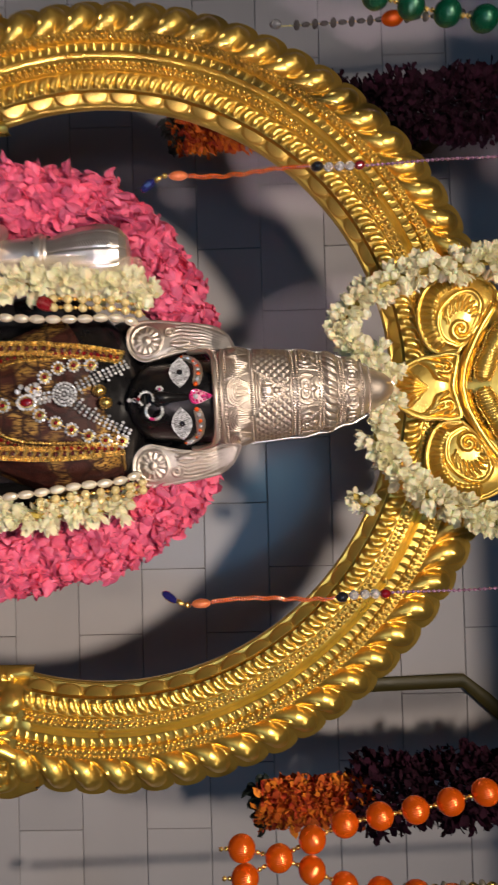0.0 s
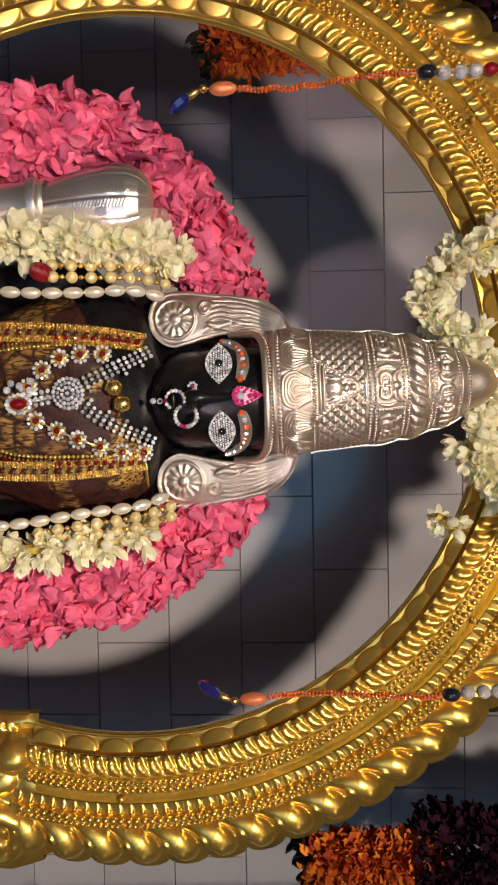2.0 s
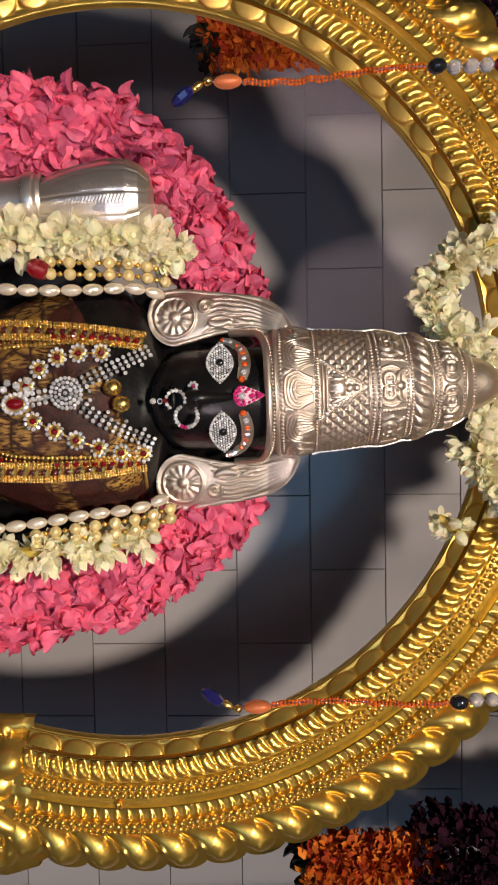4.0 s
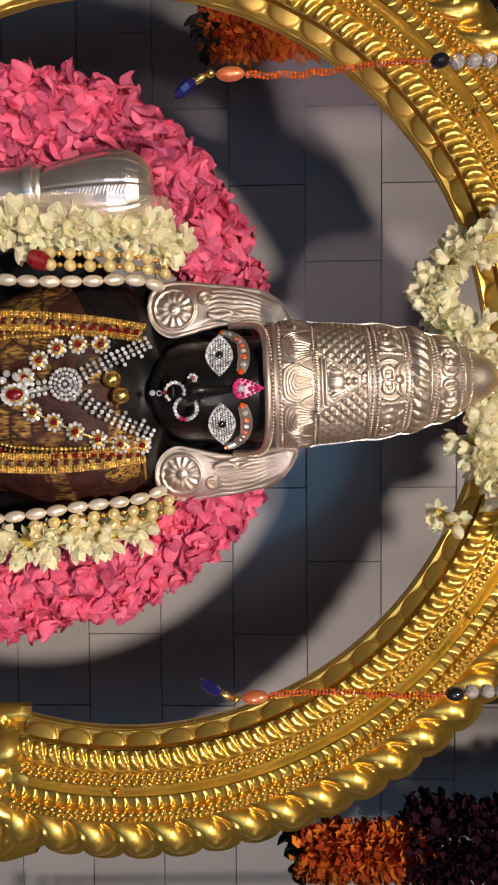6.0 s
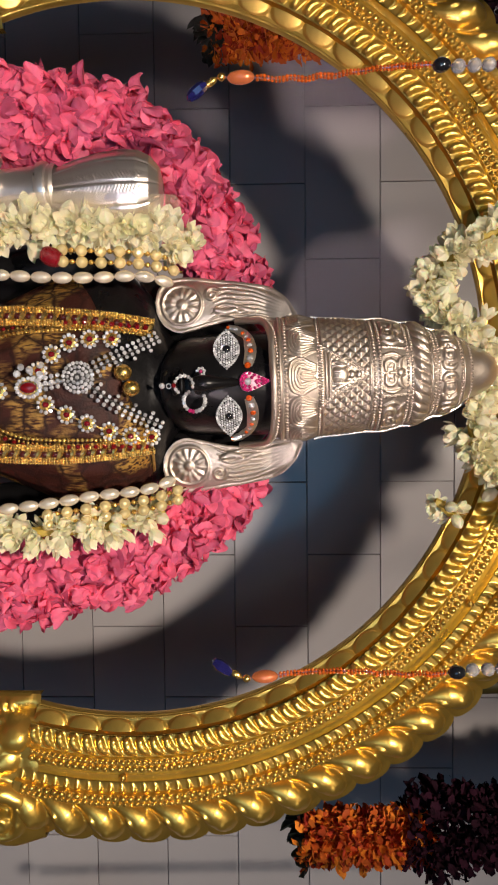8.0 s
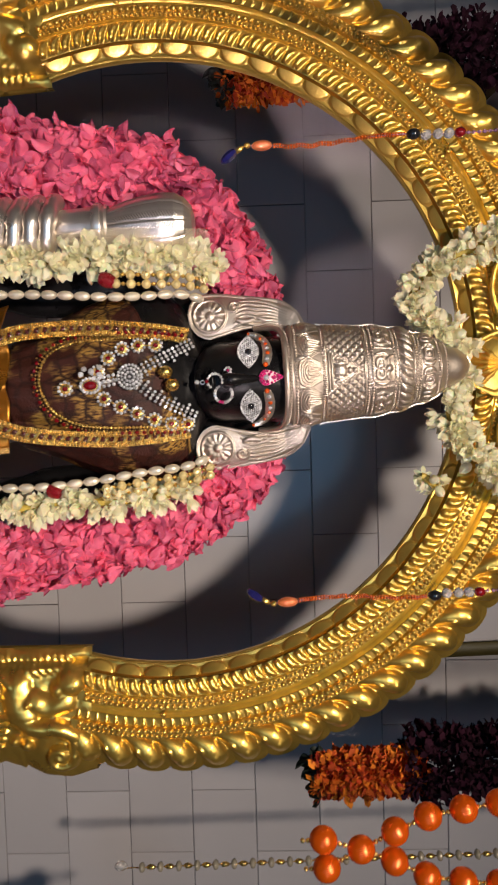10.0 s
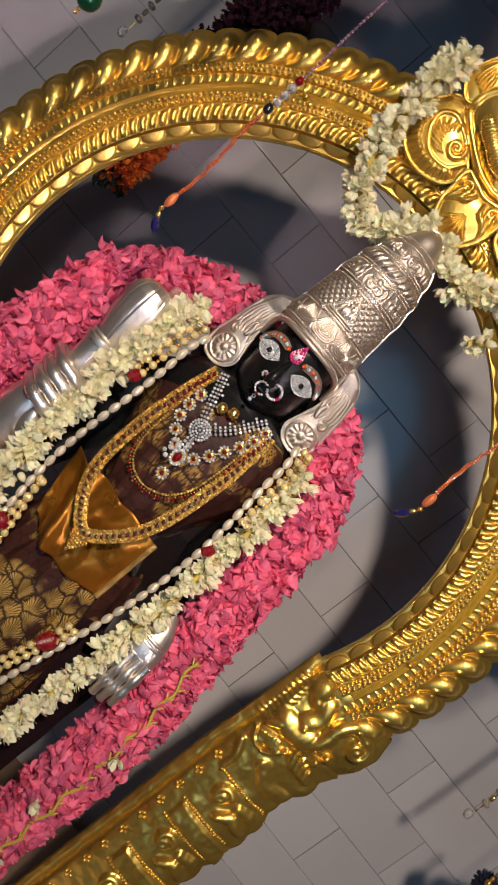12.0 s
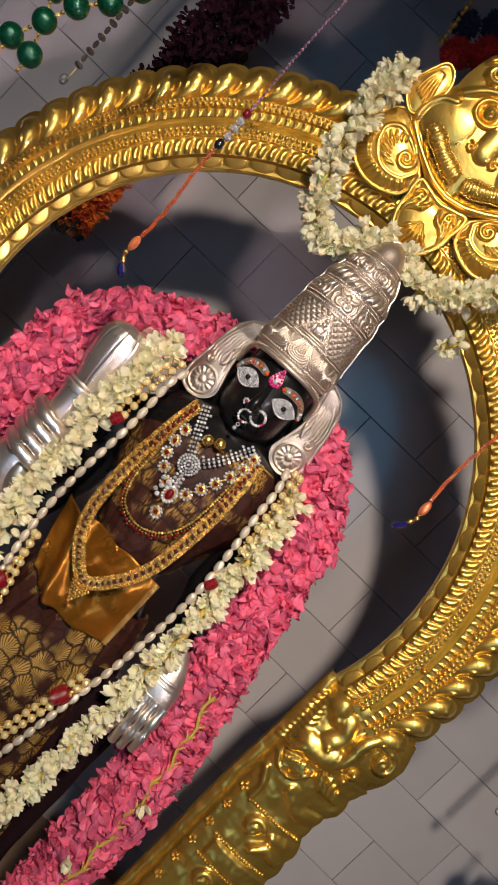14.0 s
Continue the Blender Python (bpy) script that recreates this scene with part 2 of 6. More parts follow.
class Shape:
    """A mesh in the making: lists of vertices and faces."""

    def __init__(self):
        self.v, self.f, self.n = [], [], 0

    def add(self, verts, faces):
        verts = np.asarray(verts, float)
        self.v.append(verts)
        self.f += [tuple(i + self.n for i in f) for f in faces]
        self.n += len(verts)
        return self

    def blob(self, c, r, m=None, n=10, k=7):
        if (n, k) not in SPHERES:
            SPHERES[(n, k)] = sphere_grid(n, k)
        v, f = SPHERES[(n, k)]
        r = (r, r, r) if isinstance(r, (int, float)) else r
        v = v * np.array(r)
        if m is not None:
            v = v @ np.array(m.to_3x3()).T
        return self.add(v + np.array(c), f)

    def tube(self, pts, radii, n=8, flat=1.0, up=(0, 1, 0), closed=False, caps=True):
        """A tube along points; flat squeezes it along up."""
        p = [Vector(q) for q in pts]
        k = len(p)
        if isinstance(radii, (int, float)):
            radii = [radii] * k
        verts, faces = [], []
        u = Vector(up)
        for i in range(k):
            a, b = (p[i - 1], p[(i + 1) % k]) if closed else (p[max(0, i - 1)], p[min(k - 1, i + 1)])
            d = (b - a).normalized()
            s = d.cross(u)
            s = s.normalized() if s.length > 1e-6 else Vector((1, 0, 0))
            w = s.cross(d).normalized()
            for j in range(n):
                an = 2 * math.pi * j / n
                verts.append(tuple(p[i] + s * (math.cos(an) * radii[i]) + w * (math.sin(an) * radii[i] * flat)))
        for i in range(k if closed else k - 1):
            o, q = i * n, ((i + 1) % k) * n
            faces += [(o + j, o + (j + 1) % n, q + (j + 1) % n, q + j) for j in range(n)]
        if caps and not closed:
            faces += [tuple(range(n - 1, -1, -1)), tuple((k - 1) * n + j for j in range(n))]
        return self.add(verts, faces)

    def grid(self, rows, closed=False):
        """A sheet from rows of points; closed joins each row's end to its start."""
        k, n = len(rows), len(rows[0])
        verts = [q for r in rows for q in r]
        faces = []
        for i in range(k - 1):
            for j in range(n if closed else n - 1):
                a, b = i * n + j, i * n + (j + 1) % n
                faces.append((a, b, b + n, a + n))
        return self.add(verts, faces)

    def box(self, lo, hi, m=None):
        x0, y0, z0 = lo
        x1, y1, z1 = hi
        v = [Vector(q) for q in ((x0, y0, z0), (x1, y0, z0), (x1, y1, z0), (x0, y1, z0), (x0, y0, z1), (x1, y0, z1), (x1, y1, z1), (x0, y1, z1))]
        if m is not None:
            v = [m @ q for q in v]
        return self.add([tuple(q) for q in v], [(3, 2, 1, 0), (4, 5, 6, 7), (0, 1, 5, 4), (1, 2, 6, 5), (2, 3, 7, 6), (3, 0, 4, 7)])

    def plate(self, outline, y, thick, dome=0.0, rings=5, edge=0.0):
        """A plate in x and z with that outline, facing -y, domed towards the front; edge: a raised rim."""
        o = np.array(outline, float)
        c = o.mean(axis=0)
        n = len(o)
        verts = [(q[0], y + thick, q[1]) for q in o]
        for i in range(rings):
            s = 1 - i / rings
            h = dome * (1 - s * s) + (edge if i == 0 else 0.0)
            p = c + (o - c) * s
            verts += [(q[0], y - h, q[1]) for q in p]
        verts.append((c[0], y - dome, c[1]))
        faces = []
        for i in range(rings):
            a, b = i * n, (i + 1) * n
            faces += [(a + j, a + (j + 1) % n, b + (j + 1) % n, b + j) for j in range(n)]
        a, e = rings * n, (rings + 1) * n
        faces += [(a + j, a + (j + 1) % n, e) for j in range(n)]
        faces.append(tuple(range(n - 1, -1, -1)))
        return self.add(verts, faces)

    def mesh(self, name, mat, smooth=True, sharp=50):
        me = bpy.data.meshes.new(name)
        me.from_pydata(np.concatenate(self.v).tolist(), [], self.f)
        me.materials.append(mat)
        if smooth:
            me.shade_smooth()
            if sharp:
                me.set_sharp_from_angle(angle=radians(sharp))
        me.update()
        fix = bmesh.new()
        fix.from_mesh(me)
        bmesh.ops.recalc_face_normals(fix, faces=fix.faces)
        fix.to_mesh(me)
        fix.free()
        return me


WHERE = {}


def thing(name, base, label, category, group="", kind=""):
    """An Empty at the base of a thing."""
    ob = new(name)
    ob.empty_display_size = 0.02
    ob.matrix_basis = Matrix.Translation(base)
    WHERE[ob] = Matrix.Translation(base)
    return tagged(ob, label, category, group, kind)


def piece(name, me, parent, m=None, label=""):
    """An object on a mesh, under a thing or part, at a pose in the world."""
    ob = new(name, me)
    m = m or Matrix()
    ob.matrix_basis = m
    WHERE[ob] = m
    if parent is not None:
        ob.parent = parent
        ob.matrix_parent_inverse = WHERE[parent].inverted()
    return tagged(ob, label)


def part(name, shape, mat, parent, label="", smooth=True, sharp=50):
    return piece(name, shape.mesh(name, mat, smooth, sharp), parent, None, label)


def solid(name, shape, mat, label, category, group="", kind="", smooth=True):
    """A thing of one mesh."""
    return tagged(piece(name, shape.mesh(name, mat, smooth), None), label, category, group, kind)


def line(pts, r, h, n=14):
    """A stroke of relief: points in the plane, its half width and its height, each one number or a list."""
    if len(pts) > 1:
        reach = sum(math.dist(a, b) for a, b in zip(pts, pts[1:]))
        n = max(n, int(reach / (0.45 * (r if isinstance(r, float) else min(max(r), 2 * min(r))))) + 2)
    p = smooth_path([(a, 0, b) for a, b in pts], n) if len(pts) > 1 else [Vector((pts[0][0], 0, pts[0][1]))]
    t = np.linspace(0, 1, len(p))
    spread = lambda q: np.interp(t, np.linspace(0, 1, len(q)), q) if isinstance(q, (list, tuple)) else np.full(len(p), float(q))
    return np.array([(v.x, v.z) for v in p]), spread(r), spread(h)


def coil(x, z, r, turns, width, h, start=0.0, hand=1):
    """A spiral stroke."""
    k = np.linspace(0, 1, 10 + int(2 * math.pi * r * turns / (0.5 * width)))
    a = start + hand * 2 * math.pi * turns * k
    p = np.stack([x + r * (1 - 0.9 * k) * np.cos(a), z + r * (1 - 0.9 * k) * np.sin(a)], axis=1)
    return p, np.full(len(k), float(width)), np.full(len(k), float(h))


def emboss(X, Z, strokes):
    """Heights of hammered relief at the points X, Z."""
    X, Z = np.asarray(X, float), np.asarray(Z, float)
    H = np.zeros_like(X)
    for p, r, h in strokes:
        q = r.max()
        m = (X > p[:, 0].min() - q) & (X < p[:, 0].max() + q) & (Z > p[:, 1].min() - q) & (Z < p[:, 1].max() + q)
        if not m.any():
            continue
        d = ((X[m][:, None] - p[:, 0]) ** 2 + (Z[m][:, None] - p[:, 1]) ** 2) / r ** 2
        H[m] = np.maximum(H[m], (h * np.clip(1 - d, 0, 1) ** 0.6).max(axis=1))
    return H


def mirrored(strokes, x0=0.0):
    return strokes + [(np.stack([2 * x0 - p[:, 0], p[:, 1]], axis=1), r, h) for p, r, h in strokes]


def relief_plate(outline, y, thick, dome, strokes, rings=46, n=150, bend=None):
    """A hammered plate facing -y inside a smooth outline in x and z."""
    o = np.array([(v.x, v.z) for v in smooth_path([(a, 0, b) for a, b in list(outline) + [outline[0]]], n + 1)[:-1]])
    c = o.mean(axis=0)
    s = np.repeat(1 - np.arange(rings) / (rings - 0.5), n)
    pts = c + (np.tile(o, (rings, 1)) - c) * s[:, None]
    H = dome * (1 - s ** 3) + emboss(pts[:, 0], pts[:, 1], strokes)
    Y = y - H + (bend(pts[:, 0], pts[:, 1]) if bend else 0)
    back = np.stack([o[:, 0], y + thick + (bend(o[:, 0], o[:, 1]) if bend else 0) * np.ones(n), o[:, 1]], axis=1)
    verts = np.vstack([back, np.stack([pts[:, 0], Y, pts[:, 1]], axis=1)])
    faces = []
    for i in range(rings):
        a, b = i * n, (i + 1) * n
        faces += [(a + j, a + (j + 1) % n, b + (j + 1) % n, b + j) for j in range(n)]
    faces.append(tuple(rings * n + j for j in range(n)))
    return Shape().add(verts, faces)


def smooth_path(pts, n):
    """n points evenly spaced along a soft curve through pts."""
    p = np.array(pts, float)
    ext = np.vstack([2 * p[0] - p[1], p, 2 * p[-1] - p[-2]])
    dense = []
    for i in range(len(p) - 1):
        a, b, c, d = ext[i:i + 4]
        for t in np.linspace(0, 1, 20, endpoint=False):
            dense.append(0.5 * (2 * b + (c - a) * t + (2 * a - 5 * b + 4 * c - d) * t * t + (3 * b - a - 3 * c + d) * t ** 3))
    dense.append(p[-1])
    dense = np.array(dense)
    s = np.concatenate([[0], np.cumsum(np.linalg.norm(np.diff(dense, axis=0), axis=1))])
    return [Vector([np.interp(q, s, dense[:, k]) for k in range(3)]) for q in np.linspace(0, s[-1], n)]


def length(pts):
    return sum((Vector(b) - Vector(a)).length for a, b in zip(pts, pts[1:]))


def turn_to(d, spin=0.0):
    """A turn that lays z along d."""
    return Vector(d).to_track_quat("Z", "Y").to_matrix().to_4x4() @ Matrix.Rotation(spin, 4, "Z")


# ---- the room ----
WALL_Y = 0.632
room = Shape().box((-2.2, WALL_Y + 0.007, 0), (2.2, WALL_Y + 0.15, 3.0))
wall_back = solid("wall_back", room, GROUT, "grey grout wall that carries glazed tiles", "wall", kind="structure")
solid("wall_left", Shape().box((-2.2, -4.5, 0), (-2.05, WALL_Y, 3.0)), PLASTER, "plain painted side wall", "wall", kind="structure")
solid("wall_right", Shape().box((2.05, -4.5, 0), (2.2, WALL_Y, 3.0)), PLASTER, "plain painted side wall", "wall", kind="structure")
# unseen wall; the opening only frames the added cool fill
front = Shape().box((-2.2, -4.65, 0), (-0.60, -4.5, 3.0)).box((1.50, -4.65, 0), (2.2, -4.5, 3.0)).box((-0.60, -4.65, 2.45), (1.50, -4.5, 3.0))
solid("wall_front", front, PLASTER, "plain unseen wall with an opening added for the cool fill", "wall", kind="structure")
solid("floor", Shape().box((-2.2, -4.65, -0.1), (2.2, WALL_Y + 0.15, 0)), FLOOR, "polished stone floor", "floor", kind="structure")
solid("ceiling", Shape().box((-2.2, -4.65, 3.0), (2.2, WALL_Y + 0.15, 3.1)), PLASTER, "plain painted ceiling", "ceiling", kind="structure")
# out-of-view beam added to shade the upper wall; the bead strings hang from it
unseen_shade_beam = Shape().box((-2.05, -0.22, 2.13), (2.05, -0.10, 2.62))
solid("unseen_shade_beam", unseen_shade_beam, PLASTER, "unseen beam added to shade the upper wall and hold strings", "beam", kind="structure")
plinth = Shape().box((-0.66, -0.20, 0), (0.62, 0.55, 0.30)).box((-0.69, -0.22, 0.30), (0.65, 0.57, 0.36))
solid("plinth", plinth, FLOOR, "plain stone plinth under the statue and arch", "plinth", kind="structure")

# ---- the gilded arch ----
AX, AZ = -0.030, 1.285
A0, A1 = -17.0, 197.0


def on_arch(deg, r, y):
    a = radians(deg)
    return (AX + r * math.cos(a), y, AZ + r * math.sin(a))


def arch_pose(deg, mirror=False):
    """Local x along the arc towards the crown, z outwards, y as in the world."""
    a = radians(deg)
    e, t = Vector((math.cos(a), 0, math.sin(a))), Vector((-math.sin(a), 0, math.cos(a)))
    if mirror:
        t = -t
    m = Matrix.Identity(4)
    for i in range(3):
        m[i][0], m[i][1], m[i][2], m[i][3] = t[i], (0, 1, 0)[i], e[i], (AX, 0, AZ)[i]
    return m


arch = thing("temple_arch", (AX, 0.14, 0.36), "embossed gilded metal arch standing behind the statue", "arch")
profile = [(0.420, 0.152), (0.419, 0.143), (0.421, 0.137), (0.427, 0.137), (0.434, 0.135), (0.4355, 0.138), (0.4375, 0.138), (0.439, 0.128),
           (0.445, 0.126), (0.455, 0.125), (0.461, 0.124), (0.463, 0.117), (0.478, 0.117), (0.480, 0.121), (0.485, 0.124), (0.489, 0.122),
           (0.490, 0.119), (0.501, 0.119), (0.503, 0.111), (0.516, 0.111), (0.5175, 0.124), (0.530, 0.127), (0.545, 0.131), (0.558, 0.139),
           (0.562, 0.146), (0.562, 0.152)]
rows = [[on_arch(A0 + (A1 - A0) * i / 200, r, y + 0.0008 * noise.noise((i * 0.23, r * 60, 3))) for r, y in profile] for i in range(201)]
part("arch_band", Shape().grid(rows), GOLD, arch, "gilded sheet bent into ridges and grooves")


def relief_row(name, r, y, step, size, tilt, label=""):
    s = Shape()
    k = int((A1 - A0 - 2) / step)
    for i in range(k):
        deg = A0 + 1 + (A1 - A0 - 2) * (i + 0.5) / k
        mirror = deg > 90
        m = arch_pose(deg, mirror)
        q = m @ Matrix.Rotation(radians(tilt), 4, "Y")
        j = 1 + 0.08 * random.uniform(-1, 1)
        s.blob(on_arch(deg, r, y), [c * j for c in size], q, 8, 6)
    return tagged(part(name, s, GOLD, arch, label), kind="stuff")


for r, y, step, size in ((0.4662, 0.1160, 0.78, 0.0027), (0.4734, 0.1155, 1.06, 0.0039), (0.5062, 0.1096, 1.02, 0.0038), (0.5130, 0.1100, 0.76, 0.0027)):
    relief_row("beading", r, y, step, (size, size, size), 0, "row of tiny gilded beads")

# hammered repeats: each is a small patch of the ring, as wide as its step
def ring_patch(name, count, r0, r1, y0, height, nu=16, nv=16, edge=None):
    """A patch between two radii; height(u, v) in metres, u -1..1 along the arc towards the crown, v 0..1 outwards."""
    half_step = radians((A1 - A0) / count) / 2
    V, U = np.meshgrid(np.linspace(0, 1, nv + 1), np.linspace(-1, 1, nu + 1), indexing="ij")
    H = height(U, V)
    rows = []
    for j in range(nv + 1):
        row = []
        for i in range(nu + 1):
            u, v = U[j, i], V[j, i]
            r = r0 + (r1 + (edge(u) if edge else 0) - r0) * v
            a = u * half_step
            row.append((r * math.sin(a), y0(v) - H[j, i], r * math.cos(a)))
        rows.append(row)
    me = Shape().grid(rows).mesh(name, GOLD, sharp=0)
    for i in range(count):
        deg = A0 + (A1 - A0) * (i + 0.5) / count
        piece(name, me, arch, arch_pose(deg, deg > 90))


def wrapped(d):
    return (d + 1) % 2 - 1


LOBE = 0.0455


def lobe_height(U, V):
    """A comma with a thin tail at the inner edge and a round bulb at the rim, and its neighbours."""
    S, W = (U * LOBE / 2).ravel(), (V * 0.056).ravel()
    strokes = []
    for k in (-1, 0, 1):
        x = k * LOBE
        strokes += [line([(x - 0.034, 0.003), (x - 0.022, 0.006), (x - 0.008, 0.014), (x + 0.003, 0.024), (x + 0.008, 0.033)], [0.005, 0.009, 0.0135, 0.0175, 0.0165], [0.004, 0.009, 0.0135, 0.0165, 0.0150], 16),
                    line([(x - 0.020, 0.010), (x - 0.010, 0.018), (x - 0.003, 0.028)], [0.003, 0.0055, 0.003], [0.009, 0.0175, 0.014], 10),
                    line([(x + 0.007, 0.033)], 0.0115, 0.0182)]
    return emboss(S, W, strokes).reshape(U.shape)


def comma_height(U, V):
    """A round head by the groove and a tail that sweeps outwards and towards the crown."""
    S, W = (U * 0.0081).ravel(), (V * 0.0235).ravel()
    strokes = []
    for k in (-1, 0, 1):
        x = k * 0.0162
        strokes.append(line([(x - 0.0028, 0.0055), (x - 0.0022, 0.0095), (x + 0.0012, 0.0150), (x + 0.0085, 0.0205)], [0.0058, 0.0062, 0.0048, 0.0020], [0.0054, 0.0054, 0.0040, 0.0008], 14))
    return emboss(S, W, strokes).reshape(U.shape)


def drop_height(U, V):
    S, W = (U * 0.0066).ravel(), (V * 0.012).ravel()
    return emboss(S, W, [line([(-0.0014, 0.0012), (0.0004, 0.0052), (0.0002, 0.0090)], [0.0013, 0.0021, 0.0030], [0.0008, 0.0022, 0.0040], 10)]).reshape(U.shape)


def leaf_height(U, V):
    """A half disc with a crisp round edge towards the opening."""
    q = (U / 0.985) ** 2 + ((1 - V) / 0.93) ** 2
    return 0.0023 * np.clip(4.0 * (1 - q), 0, 1) ** 0.7 + 0.0016 * np.clip(1 - q, 0, 1) + 0.0008 * V


ring_patch("scroll_lobe", 45, 0.5165, 0.568, lambda v: np.interp(v, [0, 0.5, 0.84, 1], [0.121, 0.124, 0.137, 0.141]), lobe_height, 28, 34, lambda u: 0.0105 * math.sqrt(max(0, 1 - (wrapped(u - 0.35) * 0.97) ** 2)))
ring_patch("comma", 104, 0.4385, 0.4620, lambda v: 0.1235 - 0.002 * v, comma_height, 14, 18)
ring_patch("drop", 140, 0.4900, 0.5020, lambda v: 0.1165, drop_height, 10, 12)
ring_patch("leaf_scallop", 40, 0.4195, 0.4350, lambda v: 0.1395 - 0.006 * v, leaf_height, 26, 16)
screw = Shape().blob((0, 0, 0), (0.0042, 0.003, 0.0042), None, 10, 6)
screw.box((-0.004, -0.0042, -0.0005), (0.004, -0.0025, 0.0005))
screw_mesh = screw.mesh("screw_head", GOLD)
for deg in (53.4, -2.4, 122.5, 182.4):
    piece("screw_head", screw_mesh, arch, Matrix.Translation(on_arch(deg, 0.486, 0.119)), "small brass screw head")

pillar_bead = Shape().blob((0, 0, 0), 0.0031, None, 7, 5).mesh("bead", GOLD)


def pillar(side):
    """A gilded pillar with a beast's head on top, under one end of the arch."""
    def P(x, y, z):
        return (AX + side * (x - AX), y, z)

    inner = lambda z: np.interp(z, [0.36, 0.69, 0.94, 1.04, 1.16], [0.346, 0.351, 0.353, 0.358, 0.362])
    outer = lambda z: np.interp(z, [0.36, 0.69, 0.90, 0.965, 1.00, 1.05, 1.09, 1.125, 1.163], [0.500, 0.508, 0.514, 0.500, 0.516, 0.520, 0.540, 0.546, 0.535])
    st = []
    # mane of commas, muzzle, eye, jaw scales, raised trunk with a volute, folds of the neck
    for k, p in enumerate(smooth_path([(0.374, 0, 1.035), (0.381, 0, 1.065), (0.380, 0, 1.095), (0.376, 0, 1.130)], 11)):
        st.append(line([(p.x - 0.008, p.z - 0.003), (p.x + 0.004, p.z + 0.002), (p.x + 0.012, p.z + 0.009)], [0.003, 0.0055, 0.003], [0.003, 0.008, 0.003], 8))
    st += [line([(0.402, 1.138)], 0.021, 0.016), line([(0.412, 1.120)], 0.013, 0.012), line([(0.428, 1.079)], 0.0065, 0.016), line([(0.425, 1.085), (0.435, 1.105), (0.428, 1.128)], 0.016, 0.010),
           line([(0.400, 1.060), (0.420, 1.062), (0.445, 1.070)], 0.022, 0.011), line([(0.388, 1.040), (0.402, 1.052)], 0.010, 0.013)]
    for k in range(7):
        t = k / 6
        st.append(line([(0.392 + 0.030 * t, 1.022 + 0.012 * t), (0.400 + 0.030 * t, 1.008 + 0.012 * t)], [0.004, 0.0055], 0.009, 6))
    st += [line([(0.384, 1.018), (0.398, 1.002), (0.422, 1.004), (0.440, 1.030)], 0.0045, 0.010, 20)]
    st += [line([(0.450, 1.060), (0.464, 1.088), (0.464, 1.114), (0.478, 1.138), (0.500, 1.138)], [0.010, 0.014, 0.014, 0.013, 0.012], [0.010, 0.015, 0.015, 0.014, 0.012], 24), coil(0.508, 1.118, 0.020, 1.3, 0.008, 0.014, 1.6, -1), line([(0.508, 1.116)], 0.010, 0.016)]
    st += [line([(0.481, 1.056)], 0.009, 0.012), line([(0.489, 1.072)], 0.009, 0.012)]
    for k in range(5):
        st.append(line([(0.446 + 0.011 * k, 1.050 - 0.004 * k), (0.452 + 0.011 * k, 1.030 - 0.003 * k), (0.466 + 0.009 * k, 1.018)], [0.003, 0.006, 0.003], 0.007, 10))
    st += [line([(0.385, 0.985), (0.400, 0.960), (0.400, 0.935)], 0.007, 0.007, 14), line([(0.44, 0.985), (0.47, 0.968), (0.50, 0.972)], 0.014, 0.006, 12)]
    for top in (0.930, 0.806, 0.682, 0.558, 0.434):
        m = top - 0.038
        st += [coil(0.436, m + 0.012, 0.017, 1.2, 0.007, 0.010, 0.5), line([(0.432, m + 0.012)], 0.009, 0.010), line([(0.455, m - 0.018), (0.475, m - 0.004), (0.498, m - 0.010)], [0.008, 0.012, 0.009], 0.012, 12), line([(0.470, m + 0.014), (0.490, m + 0.018)], 0.010, 0.007)]
    nz, nx = 300, 74
    zs = np.linspace(0.36, 1.1645, nz)
    us = np.linspace(0, 1, nx)
    A, B = inner(zs)[:, None], outer(zs)[:, None]
    B = B + 0.006 * np.abs(np.sin((zs[:, None] - 0.36) * math.pi / 0.048)) * (zs[:, None] < 1.06)
    X = A + (B - A) * us[None, :]
    Z = np.repeat(zs[:, None], nx, axis=1)
    step = np.interp(X - A, [0, 0.008, 0.014, 0.018, 0.022], [0.0, 0.004, 0.004, 0.001, 0.010])
    bulge = step + 0.014 * np.sin(np.pi * np.clip((X - A - 0.022) / (B - A - 0.022), 0, 1)) ** 0.7
    head = np.exp(-((Z - 1.075) / 0.06) ** 2) * 0.008 * np.sin(np.pi * us)[None, :]
    panel = np.zeros_like(X)
    for mid in (0.829, 0.705, 0.581, 0.457):
        panel = np.maximum(panel, 0.007 * np.clip((0.019 - np.abs(Z - mid + 0.02 * (X - 0.42))) / 0.004, 0, 1) * np.clip((X - 0.404) / 0.004, 0, 1))
    H = emboss(X.ravel(), Z.ravel(), st).reshape(X.shape)
    dents = np.array([[noise.noise((X[i, j] * 42, Z[i, j] * 42, 2.0)) * 0.0030 + noise.noise((X[i, j] * 110, Z[i, j] * 110, 5.0)) * 0.0008 for j in range(nx)] for i in range(nz)])
    Y = 0.144 - bulge - head - np.maximum(H, panel) - dents
    rows = [[P(X[i, 0], 0.156, zs[i])] + [P(X[i, j], Y[i, j], zs[i]) for j in range(nx)] + [P(X[i, -1], 0.156, zs[i])] for i in range(nz)]
    body = part("pillar", Shape().grid(rows), GOLD, arch, "gilded pillar embossed with a beast head and scrolls", sharp=60)
    for top in (0.930, 0.850, 0.806, 0.726, 0.682, 0.602, 0.558, 0.478, 0.434):
        for k in range(19):
            x = 0.402 + 0.098 * k / 18
            j = int(np.argmin(np.abs(zs - top)))
